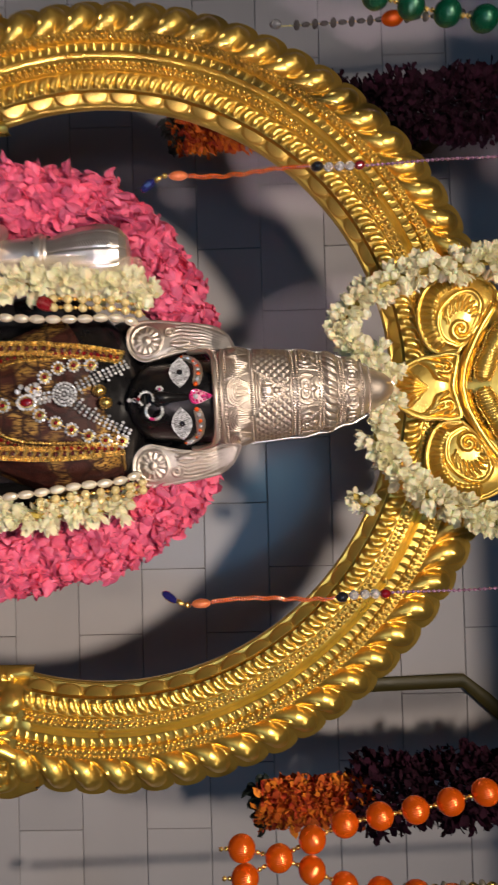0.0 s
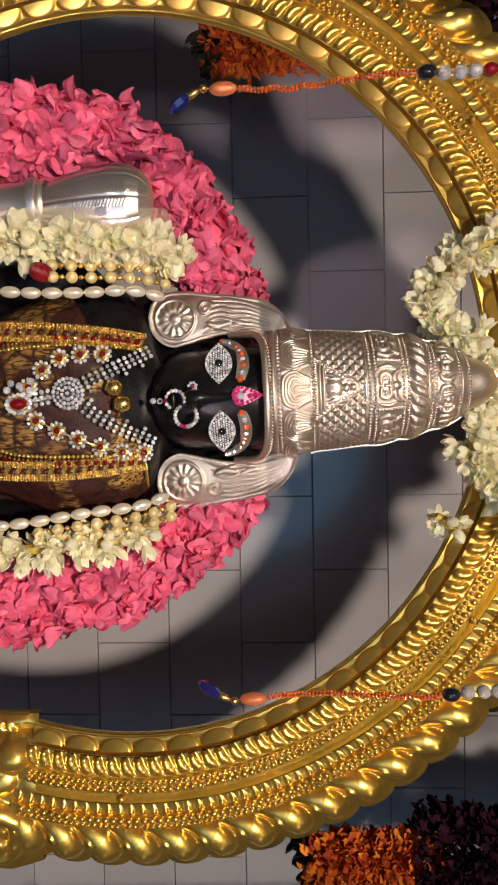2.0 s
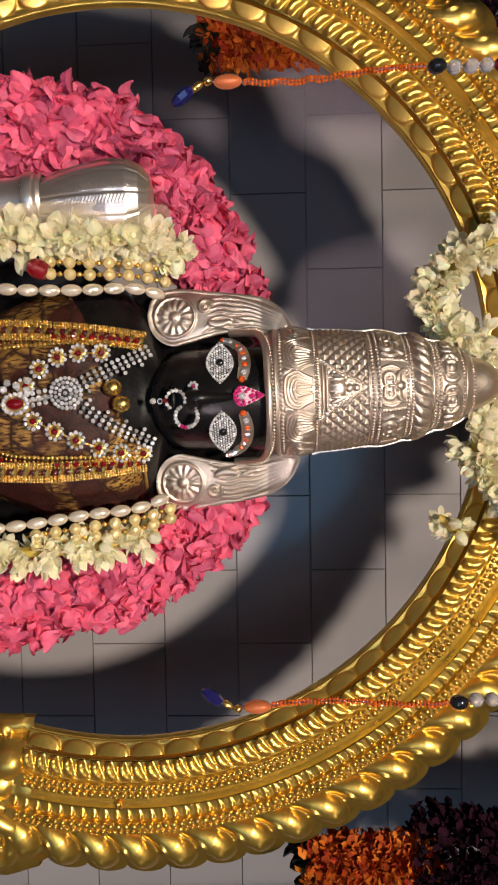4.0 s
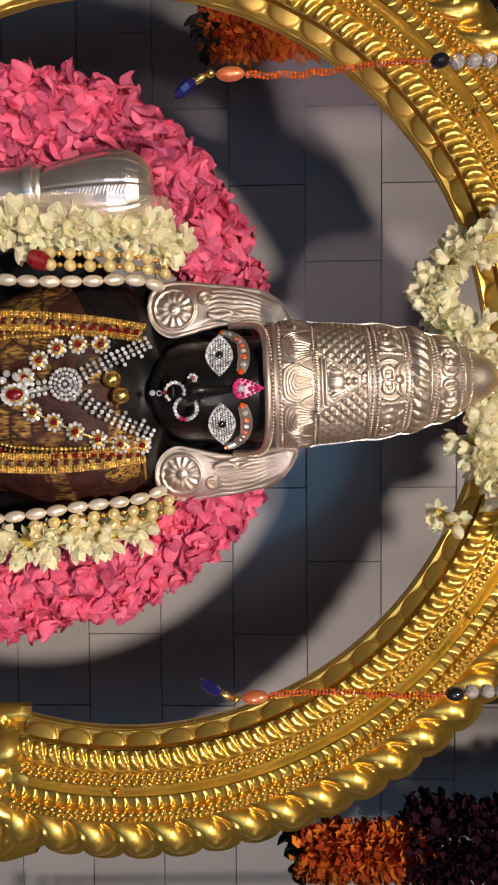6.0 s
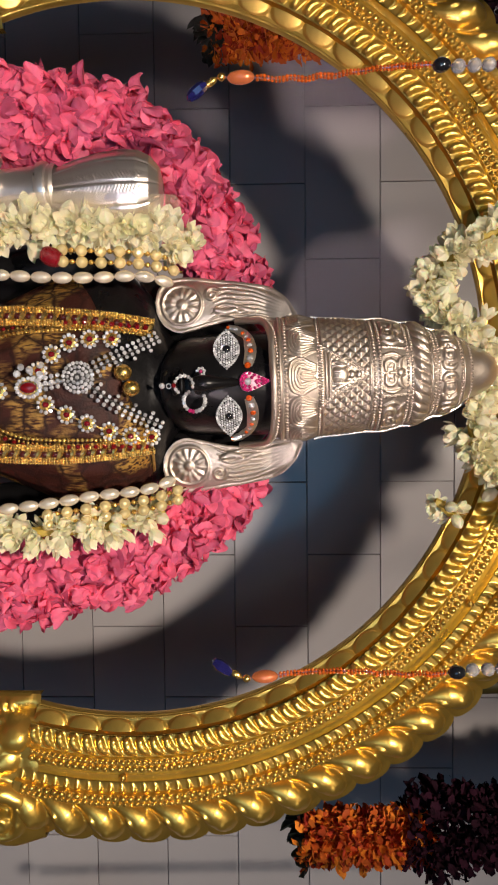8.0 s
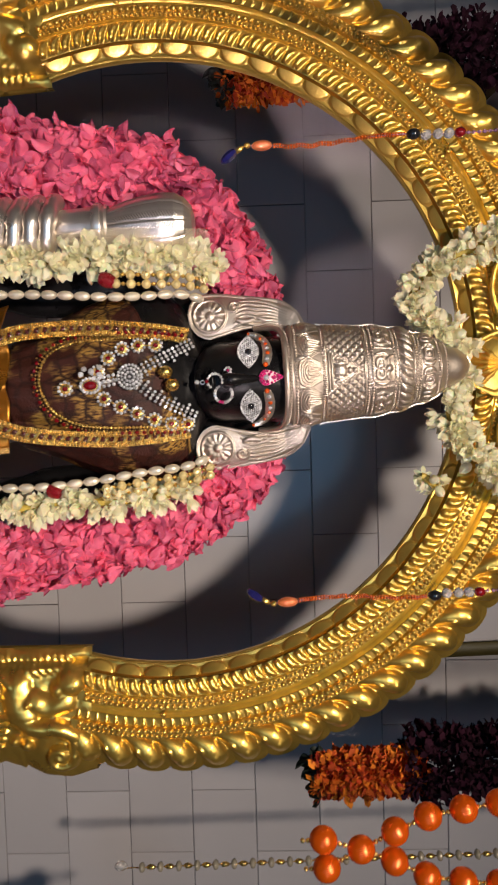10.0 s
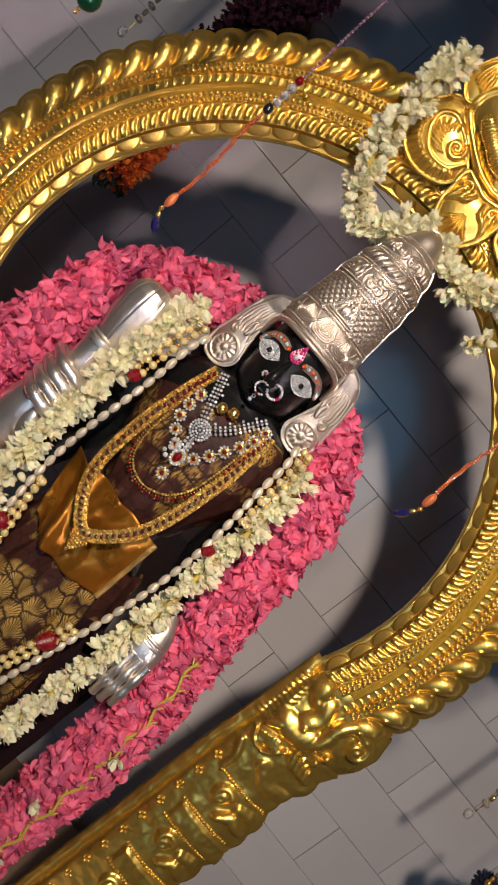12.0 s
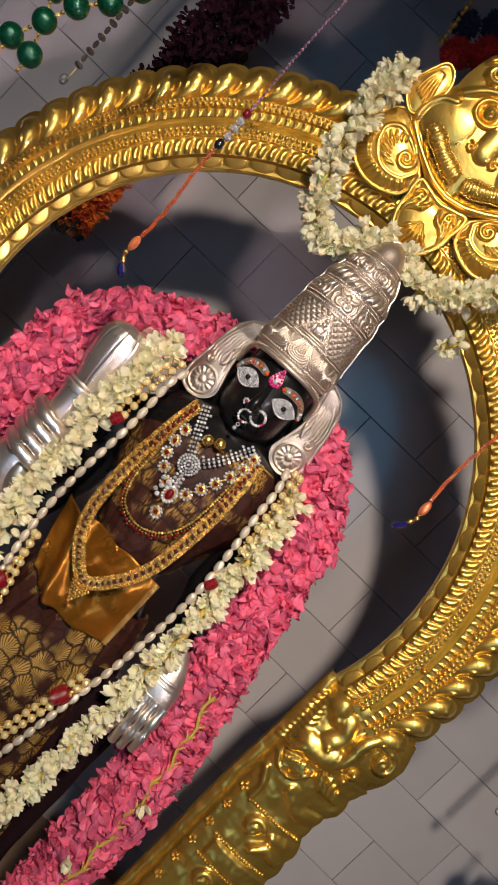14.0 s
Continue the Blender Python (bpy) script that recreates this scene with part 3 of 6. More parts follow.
            y = float(np.interp(x, X[j], Y[j]))
            piece("bead", pillar_bead, body, Matrix.Translation(P(x, min(y, 0.128), top)))
    ros = Shape()
    for dx, dz in ((0, 0.0052), (0, -0.0052), (0.0052, 0), (-0.0052, 0)):
        ros.blob((dx, 0, dz), (0.0036, 0.0036, 0.0036), None, 8, 6)
    ros_mesh = ros.mesh("rosette", GOLD)
    for k in range(13):
        z = 0.936 - k * 0.041
        piece("rosette", ros_mesh, body, Matrix.Translation(P(0.3835, 0.129, z)))


pillar(1)
pillar(-1)

# mask plate at the crown of the arch
mask = thing("arch_mask", (0, 0.1, 1.70), "gilded embossed mask plate fixed to the arch top", "ornament")
MX = -0.004


def M2(pts, sx=1):
    return [(MX + sx * x, z) for x, z in pts]


def both(pts):
    return M2(pts) + M2([p for p in reversed(pts) if abs(p[0]) > 0.003], -1)


def rim(pts, w, h, n=70):
    return line(list(pts) + [pts[0]], w, h, n)


leaf = [(0.0, 1.690), (0.018, 1.697), (0.033, 1.714), (0.043, 1.736), (0.045, 1.757), (0.047, 1.772), (0.042, 1.787), (0.020, 1.784), (0.0, 1.780)]
leaf = both(leaf)
st = [rim(leaf, 0.0070, 0.0065)]
for a in (-42, -25, -8, 8, 25, 42):
    t = radians(a)
    st.append(line(M2([(0.004 * math.sin(t), 1.742), (0.015 * math.sin(t), 1.742 - 0.014 * math.cos(t)), (0.036 * math.sin(t), 1.742 - 0.036 * math.cos(t))]), [0.001, 0.0036, 0.0030], [0.001, 0.0070, 0.0045]))
side = []
for k in range(3):
    side.append(line(M2([(0.008 + 0.009 * k, 1.770), (0.014 + 0.009 * k, 1.757), (0.026 + 0.005 * k, 1.750 - 0.004 * k), (0.036, 1.738 - 0.004 * k)]), [0.002, 0.0046, 0.0040, 0.0015], [0.003, 0.0072, 0.0064, 0.003], 16))
side.append(coil(MX + 0.026, 1.769, 0.010, 1.2, 0.003, 0.005))
st += mirrored(side, MX)
part("centre_leaf", relief_plate(leaf, 0.080, 0.006, 0.008, st), GOLD, mask, "pointed gilded leaf with fanned veins", sharp=60)
for sx in (1, -1):
    wing = M2([(0.046, 1.790), (0.046, 1.765), (0.058, 1.748), (0.085, 1.737), (0.112, 1.737), (0.138, 1.748), (0.156, 1.775), (0.158, 1.805), (0.145, 1.835), (0.120, 1.846), (0.092, 1.828), (0.066, 1.808)], sx)
    st = [rim(wing, 0.005, 0.004)]
    d = [(0.054, 1.789), (0.068, 1.768), (0.098, 1.764), (0.122, 1.782), (0.130, 1.808), (0.112, 1.822), (0.084, 1.814), (0.060, 1.798)]
    st.append(rim(M2(d, sx), 0.0034, 0.0034, 60))
    st.append(coil(MX + sx * 0.078, 1.7935, 0.0150, 1.5, 0.0042, 0.0050, 1.0, sx))
    for k in range(9):
        t = radians(-80 + 17 * k)
        st.append(line(M2([(0.084 + 0.020 * math.cos(t), 1.795 + 0.018 * math.sin(t)), (0.086 + 0.030 * math.cos(t + 0.22), 1.795 + 0.023 * math.sin(t + 0.22)), (0.087 + 0.038 * math.cos(t + 0.40), 1.796 + 0.026 * math.sin(t + 0.40))], sx), [0.0016, 0.0034, 0.0016], [0.002, 0.0048, 0.002], 12))
    for p in smooth_path([(x, 0, z) for x, z in ((0.054, 1.757), (0.068, 1.747), (0.090, 1.743), (0.115, 1.745), (0.138, 1.757), (0.151, 1.780), (0.151, 1.806))], 15):
        q = (p.x + (0.090 - p.x) * 0.20, p.z + (1.795 - p.z) * 0.24)
        st.append(line(M2([(p.x, p.z), q], sx), [0.0030, 0.0054], [0.002, 0.0050], 8))
    part("side_lobe", relief_plate(wing, 0.096, 0.006, 0.010, st, 50, 170), GOLD, mask, "gilded side lobe with nested spiral and knobs", sharp=60)
face = [(0.0, 1.777), (0.024, 1.783), (0.047, 1.796), (0.072, 1.812), (0.096, 1.826), (0.121, 1.845), (0.128, 1.865), (0.124, 1.885), (0.103, 1.900), (0.093, 1.911), (0.092, 1.930), (0.084, 1.960), (0.064, 1.984), (0.030, 1.996), (0.0, 1.998)]
face = both(face)
side = [line(M2([(0.070, 1.872)]), 0.040, 0.0045), line(M2([(0.012, 1.927), (0.030, 1.934), (0.054, 1.926), (0.078, 1.906)]), 0.007, 0.010, 20), rim(M2([(0.031 + 0.020 * math.cos(a), 1.906 + 0.017 * math.sin(a)) for a in np.linspace(0, 2 * math.pi, 14, endpoint=False)]), 0.0040, 0.0075, 50),
        line(M2([(0.031, 1.906)]), 0.0130, 0.0105), line(M2([(0.031, 1.906)]), 0.0050, 0.0135), coil(MX + 0.060, 1.952, 0.020, 1.4, 0.007, 0.010, 0.5),
        line(M2([(0.0, 1.866), (0.0, 1.892)]), 0.017, 0.0065), coil(MX + 0.021, 1.860, 0.0075, 1.2, 0.0026, 0.0065, 1.2), line(M2([(0.018, 1.962), (0.026, 1.978)]), 0.013, 0.010),
        line(M2([(0.0, 1.790), (0.028, 1.795), (0.054, 1.806), (0.080, 1.820), (0.104, 1.836)]), 0.0050, 0.0045, 30), line(M2([(0.108, 1.846), (0.106, 1.866), (0.094, 1.884), (0.076, 1.892)]), 0.0065, 0.007, 24)]
for p in smooth_path([(x, 0, z) for x, z in ((0.010, 1.801), (0.030, 1.806), (0.052, 1.816), (0.070, 1.827))], 9):
    side.append(line(M2([(p.x, p.z)]), 0.0042, 0.0075))
part("mask_face", relief_plate(face, 0.092, 0.008, 0.012, mirrored(side, MX), 90, 220), GOLD, mask, "bulging gilded mask with ribbed fangs", sharp=60)
edge_bead = []
for sx in (1, -1):
    spine = smooth_path([(MX + sx * x, 0.0745, z) for x, z in ((0.004, 1.8150), (0.023, 1.8205), (0.042, 1.8280), (0.061, 1.8385), (0.082, 1.8490))], 120)
    girth = [np.interp(k / 119, [0, 0.05, 0.22, 0.50, 0.74, 0.93, 1], [0.004, 0.0095, 0.0128, 0.0098, 0.0124, 0.0095, 0.004]) * (1 + 0.07 * math.cos(k * 2 * math.pi / 6.0)) for k in range(120)]
    fang = part("fang", Shape().tube(spine, girth, 16, 0.62), GOLD, mask, "ribbed gilded fang")
    for k in range(4, 116, 4):
        o = (spine[k + 1] - spine[k - 1]).normalized().cross(Vector((0, 1, 0)))
        for sg in (1, -1):
            edge_bead.append(spine[k] + o * sg * (float(np.interp(k / 119, [0, 0.22, 0.50, 0.74, 1], [0.009, 0.0142, 0.0114, 0.0140, 0.009]))) + Vector((0, 0.001, 0)))
    ear = M2([(0.100, 1.850), (0.122, 1.843), (0.146, 1.868), (0.140, 1.892), (0.124, 1.921), (0.106, 1.919), (0.095, 1.897)], sx)
    st = [rim(ear, 0.004, 0.004)] + [line(M2([(0.106 + 0.006 * k, 1.862 + 0.002 * k), (0.111 + 0.0045 * k, 1.886), (0.115 + 0.002 * k, 1.906)], sx), 0.0022, 0.0040, 12) for k in range(5)]
    part("ear", relief_plate(ear, 0.088, 0.006, 0.005, st, 30, 80), GOLD, mask, "pointed gilded ear", sharp=60)
s = Shape()
for q in edge_bead:
    s.blob(q, 0.0016, None, 6, 4)
tagged(part("fang_beading", s, GOLD, mask), kind="stuff")
lean_at = Matrix.Translation((0, 0.09, 1.80))
mask.matrix_basis = lean_at @ Matrix.Rotation(radians(7), 4, "X") @ lean_at.inverted() @ WHERE[mask]


# ---- the statue ----
def loft(s, secs, n=40):
    """Closed rings: z, half width, centre y, depth to the front, depth to the back."""
    rows = []
    for z, rx, cy, f, b in secs:
        ring = []
        for j in range(n):
            a = 2 * math.pi * j / n
            c, q = math.cos(a), math.sin(a)
            ring.append((rx * c, cy + (b if q > 0 else f) * q, z))
        rows.append(ring)
    s.grid(rows, closed=True)
    k = s.n
    s.f += [tuple(range(k - n, k)), tuple(range(k - n * len(rows) + n - 1, k - n * len(rows) - 1, -1))]
    return s


def dense(secs, n):
    a = np.array(secs)
    p = smooth_path([(i, 0, 0) for i in range(len(a))], 2)
    t = np.linspace(0, len(a) - 1, n)
    out = []
    for q in t:
        i = min(int(q), len(a) - 2)
        u = q - i
        u = u * u * (3 - 2 * u) * 0.35 + u * 0.65
        out.append(a[i] * (1 - u) + a[i + 1] * u)
    return out


HEAD = [(1.3495, 0.012, 0.028, 0.030, 0.03), (1.351, 0.026, 0.030, 0.042, 0.04), (1.3555, 0.036, 0.034, 0.053, 0.05), (1.364, 0.0445, 0.038, 0.060, 0.06), (1.376, 0.0495, 0.043, 0.068, 0.06),
        (1.395, 0.0515, 0.045, 0.071, 0.06), (1.415, 0.0530, 0.045, 0.071, 0.06), (1.44, 0.0535, 0.045, 0.068, 0.06), (1.475, 0.052, 0.045, 0.060, 0.06)]
BODY = [(0.37, 0.15, 0.06, 0.10, 0.08), (0.60, 0.14, 0.06, 0.095, 0.08), (0.90, 0.125, 0.06, 0.09, 0.07), (1.04, 0.085, 0.055, 0.08, 0.06), (1.11, 0.058, 0.05, 0.075, 0.05),
        (1.17, 0.080, 0.05, 0.080, 0.06), (1.24, 0.112, 0.05, 0.088, 0.06), (1.285, 0.122, 0.05, 0.084, 0.06), (1.318, 0.116, 0.05, 0.070, 0.06), (1.338, 0.094, 0.05, 0.056, 0.055), (1.350, 0.062, 0.05, 0.050, 0.05),
        (1.358, 0.046, 0.05, 0.046, 0.045), (1.39, 0.042, 0.05, 0.044, 0.045)]
statue = Shape()
loft(statue, dense(HEAD, 30))
loft(statue, dense(BODY, 60))
statue.tube(smooth_path([(0, -0.022, 1.428), (0, -0.031, 1.408), (0, -0.036, 1.392), (0, -0.026, 1.384)], 9), [0.003, 0.0042, 0.005, 0.0058, 0.0066, 0.0074, 0.0078, 0.007, 0.004], 10)
statue.blob((0.006, -0.029, 1.389), (0.005, 0.005, 0.004)).blob((-0.006, -0.029, 1.389), (0.005, 0.005, 0.004))
statue.blob((0, -0.024, 1.3735), (0.014, 0.006, 0.0032)).blob((0, -0.024, 1.3665), (0.011, 0.006, 0.0034)).blob((0, -0.014, 1.358), (0.016, 0.010, 0.007))
statue.blob((0, 0.080, 1.405), (0.080, 0.036, 0.062), None, 24, 16)
statue.blob((0.076, 0.078, 1.340), (0.036, 0.026, 0.045), None, 18, 12).blob((-0.080, 0.078, 1.340), (0.038, 0.026, 0.045), None, 18, 12)
for sx in (1, -1):
    statue.tube(smooth_path([(sx * 0.095, 0.06, 1.29), (sx * 0.128, 0.05, 1.25), (sx * 0.120, 0.045, 1.17), (sx * 0.135, 0.03, 1.09), (sx * 0.155, 0.02, 1.05)], 16), [0.030] * 5 + [0.027] * 5 + [0.024] * 6, 14)
solid("statue", statue, STONE, "polished black stone temple statue with a calm face, dressed in cloth", "statue")


def face_y(x, z):
    z0 = [h[0] for h in HEAD]
    rx, cy, f = (np.interp(z, z0, [h[i] for h in HEAD]) for i in (1, 2, 3))
    return cy - f * math.sqrt(max(0.02, 1 - (x / rx) ** 2))


def chest_y(x, z):
    z0 = [h[0] for h in BODY]
    rx, cy, f = (np.interp(z, z0, [h[i] for h in BODY]) for i in (1, 2, 3))
    return cy - f * math.sqrt(max(0.10, 1 - (x / max(rx, 0.10)) ** 2))


# ---- the crown ----
crown = thing("crown", (0, 0.04, 1.46), "tall tapering embossed silver crown on the statue's head", "crown")
CY = 0.042
CROWN = [(1.456, 0.0560), (1.461, 0.0595), (1.469, 0.0620), (1.486, 0.0625), (1.499, 0.0602), (1.505, 0.0582), (1.530, 0.0566), (1.549, 0.0546), (1.556, 0.0544), (1.562, 0.0554), (1.574, 0.0540), (1.586, 0.0508),
         (1.591, 0.0494), (1.600, 0.0502), (1.609, 0.0474), (1.616, 0.0432), (1.622, 0.0414), (1.632, 0.0406), (1.643, 0.0362), (1.652, 0.0302), (1.660, 0.0266), (1.668, 0.0240), (1.676, 0.0196), (1.683, 0.0134), (1.687, 0.007), (1.689, 0.002)]
CX = -0.003


def crown_r(z):
    return float(np.interp(z, [c[0] for c in CROWN], [c[1] for c in CROWN]))


def on_crown(deg, z, lift=0.0):
    """deg 0 faces the front."""
    a, r = radians(deg), crown_r(z)
    return Vector((CX + (r + lift) * math.sin(a), CY - (r * 1.08 + lift) * math.cos(a), z))


rows = []
for z in np.linspace(1.456, 1.689, 80):
    r = crown_r(z)
    rows.append([(CX + r * math.sin(a), CY - r * 1.08 * math.cos(a), z) for a in np.linspace(0, 2 * math.pi, 56, endpoint=False)])
shell = part("crown_shell", Shape().grid(rows, closed=True), SILVER, crown, "tapering silver cone")


def ring_beads(z, size, step, label=""):
    s = Shape()
    k = max(12, int(2 * math.pi * crown_r(z) / step))
    for i in range(k):
        s.blob(on_crown(360 * i / k, z), size, None, 7, 5)
    part("bead_ring", s, SILVER, crown, label)


for z, r in ((1.4600, 0.0021), (1.4715, 0.0023), (1.5030, 0.0019), (1.5560, 0.0021), (1.5612, 0.0021), (1.5880, 0.0021), (1.5925, 0.0018), (1.6155, 0.0021), (1.6195, 0.0019), (1.6430, 0.0019), (1.6540, 0.0019)):
    ring_beads(z, r * 0.80, r * 1.75)
for z, r in ((1.4665, 0.0022), (1.5065, 0.0018), (1.5520, 0.0016), (1.6120, 0.0014), (1.6455, 0.0014)):
    part("rim_band", Shape().tube([on_crown(a, z, 0.0004) for a in range(0, 360, 7)], r, 8, 1.0, (0, 0, 1), closed=True), SILVER, crown)
def relief_ring(name, z0, z1, strokes, label, na=360, nz=26):
    """A hammered band round the crown: strokes in metres round the front and in height."""
    zs = np.linspace(z0, z1, nz)
    deg = np.linspace(-180, 180, na, endpoint=False)
    unit = crown_r((z0 + z1) / 2) * math.pi / 180
    A, Z = np.meshgrid(deg, zs)
    H = emboss((A * unit).ravel(), Z.ravel(), strokes).reshape(A.shape)
    rows = [[tuple(on_crown(A[i, j], zs[i], 0.0004 + H[i, j])) for j in range(na)] for i in range(nz)]
    part(name, Shape().grid(rows, closed=True), SILVER, crown, label, sharp=0)


def repeat(make, count, z0, z1):
    unit = crown_r((z0 + z1) / 2) * math.pi / 180
    out = []
    for i in range(-1, count + 1):
        out += make((-180 + 360 * (i + 0.5) / count) * unit)
    return out


def arches(c, z0, z1, w, n, up=1):
    """Nested U-shaped ribs, round end at z0, that flare towards z1."""
    out = []
    for k in range(n):
        q = 1 - k * 0.72 / n
        r, zz = w * 0.48 * q, z0 + (z1 - z0) * 0.10 * k
        out.append(line([(c - r * 0.62, z1), (c - r * 0.80, z0 + (z1 - z0) * 0.72), (c - r * 1.0, z0 + (z1 - z0) * 0.45), (c - r * 0.72, zz + 0.0022), (c, zz), (c + r * 0.72, zz + 0.0022), (c + r * 1.0, z0 + (z1 - z0) * 0.45), (c + r * 0.80, z0 + (z1 - z0) * 0.72), (c + r * 0.62, z1)],
                        0.0015, [0.0010, 0.0018, 0.0023, 0.0026, 0.0026, 0.0026, 0.0023, 0.0018, 0.0010], 30))
    return out


def brow_motif(c):
    out = arches(c, 1.4745, 1.5000, 0.0350, 4)
    out += [line([(c, 1.4850 + 0.0016 * k), (c + 0.0001, 1.4850 + 0.0016 * k)], 0.0012, 0.0012, 3) for k in range(8)] + [line([(c + sg * 0.0022, 1.4860), (c + sg * 0.0034, 1.4900), (c + sg * 0.0022, 1.4985)], 0.0011, 0.0014, 10) for sg in (1, -1)]
    out += [line([(c + 0.0177, 1.4755), (c + 0.0177, 1.4800)], [0.0030, 0.0012], 0.0014, 8)]
    return out


relief_ring("petal_band", 1.4725, 1.5010, repeat(brow_motif, 11, 1.4725, 1.501), "band of embossed silver petals", 900, 44)


def lattice_height(S, Z):
    """Faceted diamonds in slanting rows."""
    c = 0.0104
    a, b = (S + Z) / c, (S - Z) / c
    tri = lambda q: 1 - np.abs(2 * (q - np.floor(q)) - 1)
    return 0.0024 * np.clip(np.minimum(tri(a), tri(b)) * 1.25, 0, 1) ** 0.8


zs = np.linspace(1.5065, 1.5525, 70)
deg = np.linspace(-180, 180, 720, endpoint=False)
AA, ZZ = np.meshgrid(deg, zs)
inside = np.abs(AA) < 26 * (1.5535 - ZZ) / 0.045
HH = np.where(inside, 0.30 * lattice_height(AA * 0.0567 * math.pi / 90, 2 * ZZ - 3.014), lattice_height(AA * 0.0567 * math.pi / 180, ZZ - 1.507))
part("diamond_lattice", Shape().grid([[tuple(on_crown(AA[i, j], zs[i], 0.0003 + HH[i, j])) for j in range(720)] for i in range(70)], closed=True), SILVER, crown, "raised silver lattice", sharp=0)
# triangular panel with a small seated form
tri = Shape()
for sx in (1, -1):
    tri.tube([on_crown(sx * (27 - 26 * t), 1.5085 + 0.044 * t, 0.0008) for t in np.linspace(0, 1, 12)], 0.0010, 6, 1.0, (0, 0, 1))
    for t in np.linspace(0.08, 0.94, 26):
        tri.blob(on_crown(sx * (23.5 - 23.0 * t), 1.5115 + 0.038 * t, 0.0010), 0.0009, None, 6, 4)
for k in range(25):
    a0 = -28 + 56 * k / 24
    tri.blob(on_crown(a0, 1.5052, 0.0016), (0.0011, 0.0018, 0.0026), None, 6, 5)
for k in range(2):
    tri.tube([on_crown(q, 1.5095 + 0.0035 * k, 0.0016) for q in np.linspace(-22 + 2 * k, 22 - 2 * k, 12)], 0.0016, 8, 1.0, (0, 0, 1))
tri.blob(on_crown(0, 1.5225, 0.0002), (0.0100, 0.0052, 0.0085), None, 16, 10)
for dx in (-6, -2, 2, 6):
    tri.tube([on_crown(dx * 1.3, 1.5165 + 0.0022 * k, 0.0032 + 0.0014 * math.sin(math.pi * k / 5)) for k in range(6)], 0.0012, 6, 1.0, (0, 1, 0))
tri.blob(on_crown(0, 1.5335, 0.0010), (0.0042, 0.0034, 0.0036), None, 10, 7).blob(on_crown(0, 1.5400, 0.0012), (0.0036, 0.0032, 0.0034), None, 10, 7)
for sx in (1, -1):
    tri.tube([on_crown(sx * (13 - 2.5 * t), 1.517 + 0.006 * t, 0.0022) for t in np.linspace(0, 2.4, 8)], [0.0016, 0.0020, 0.0022, 0.0022, 0.0020, 0.0018, 0.0014, 0.0010], 7, 1.0, (0, 0, 1))
part("front_panel", tri, SILVER, crown, "triangular embossed silver panel")


def panel_motif(c):
    out = []
    for k in range(9):
        out.append(line([(c + 0.0228, 1.5640 + 0.0028 * k)], 0.0014, 0.0016))
    for sx in (1, -1):
        out += [line([(c + sx * 0.0020, 1.5660), (c + sx * 0.0085, 1.5660), (c + sx * 0.0115, 1.5705), (c + sx * 0.0085, 1.5750), (c + sx * 0.0030, 1.5745)], [0.0016, 0.0024, 0.0026, 0.0024, 0.0016], 0.0022, 20),
                line([(c + sx * 0.0070, 1.5702)], 0.0026, 0.0020),
                line([(c + sx * 0.0055, 1.5790), (c + sx * 0.0115, 1.5800), (c + sx * 0.0155, 1.5845)], [0.0024, 0.0026, 0.0014], 0.0020, 14),
                line([(c + sx * 0.0165, 1.5655), (c + sx * 0.0185, 1.5735), (c + sx * 0.0160, 1.5800)], [0.0014, 0.0024, 0.0012], 0.0018, 14)]
    out += [line([(c, 1.5805)], 0.0046, 0.0030), line([(c, 1.5702), (c, 1.5745)], 0.0016, 0.0016, 6)]
    return out


relief_ring("panel_band", 1.5635, 1.5865, repeat(panel_motif, 7, 1.5635, 1.5865), "band of embossed silver flower panels", 800, 36)
unit = crown_r(1.6035) * math.pi / 180
lobes = []
for i in range(28):
    c = (-180 + 360 * (i + 0.5) / 28) * unit
    sg = 1
    lobes += [line([(c - sg * 0.0065, 1.5955), (c - sg * 0.0020, 1.5990), (c + sg * 0.0020, 1.6055), (c + sg * 0.0070, 1.6110)], [0.0022, 0.0045, 0.0045, 0.0016], [0.0008, 0.0028, 0.0028, 0.0008], 18),
              line([(c - sg * 0.0015, 1.5990), (c + sg * 0.0030, 1.6050), (c + sg * 0.0075, 1.6090)], [0.0010, 0.0016, 0.0010], [0.0024, 0.0034, 0.0016], 14)]
relief_ring("gadroon_band", 1.5935, 1.6135, lobes, "band of slanting silver lobes", 720, 32)


def top_motif(c):
    out = [line([(c - 0.0050, 1.6260), (c - 0.0050, 1.6350), (c + 0.0050, 1.6350), (c + 0.0050, 1.6260), (c - 0.0050, 1.6260)], 0.0017, 0.0020, 30), line([(c, 1.6305)], 0.0034, 0.0020)]
    for sx in (1, -1):
        out += [line([(c + sx * 0.0080, 1.6235), (c + sx * 0.0120, 1.6260), (c + sx * 0.0130, 1.6330), (c + sx * 0.0090, 1.6375)], [0.0020, 0.0030, 0.0028, 0.0014], 0.0024, 18), line([(c + sx * 0.0100, 1.6300)], 0.0020, 0.0018)]
    return out


relief_ring("crest_band", 1.6205, 1.6410, repeat(top_motif, 8, 1.6205, 1.641), "band of rounded silver crests", 560, 32)
flange = Shape()
fo = [(crown_r(z) + 0.0030, z) for z in np.linspace(1.50, 1.687, 24)]
fo = fo + [(0, 1.693)] + [(-x, z) for x, z in reversed(fo)]
flange.tube([(CX + x, CY + 0.006, z) for x, z in fo], 0.0014, 6)
part("edge_wire", flange, SILVER_BRIGHT, crown, "bright silver seam along the cone")


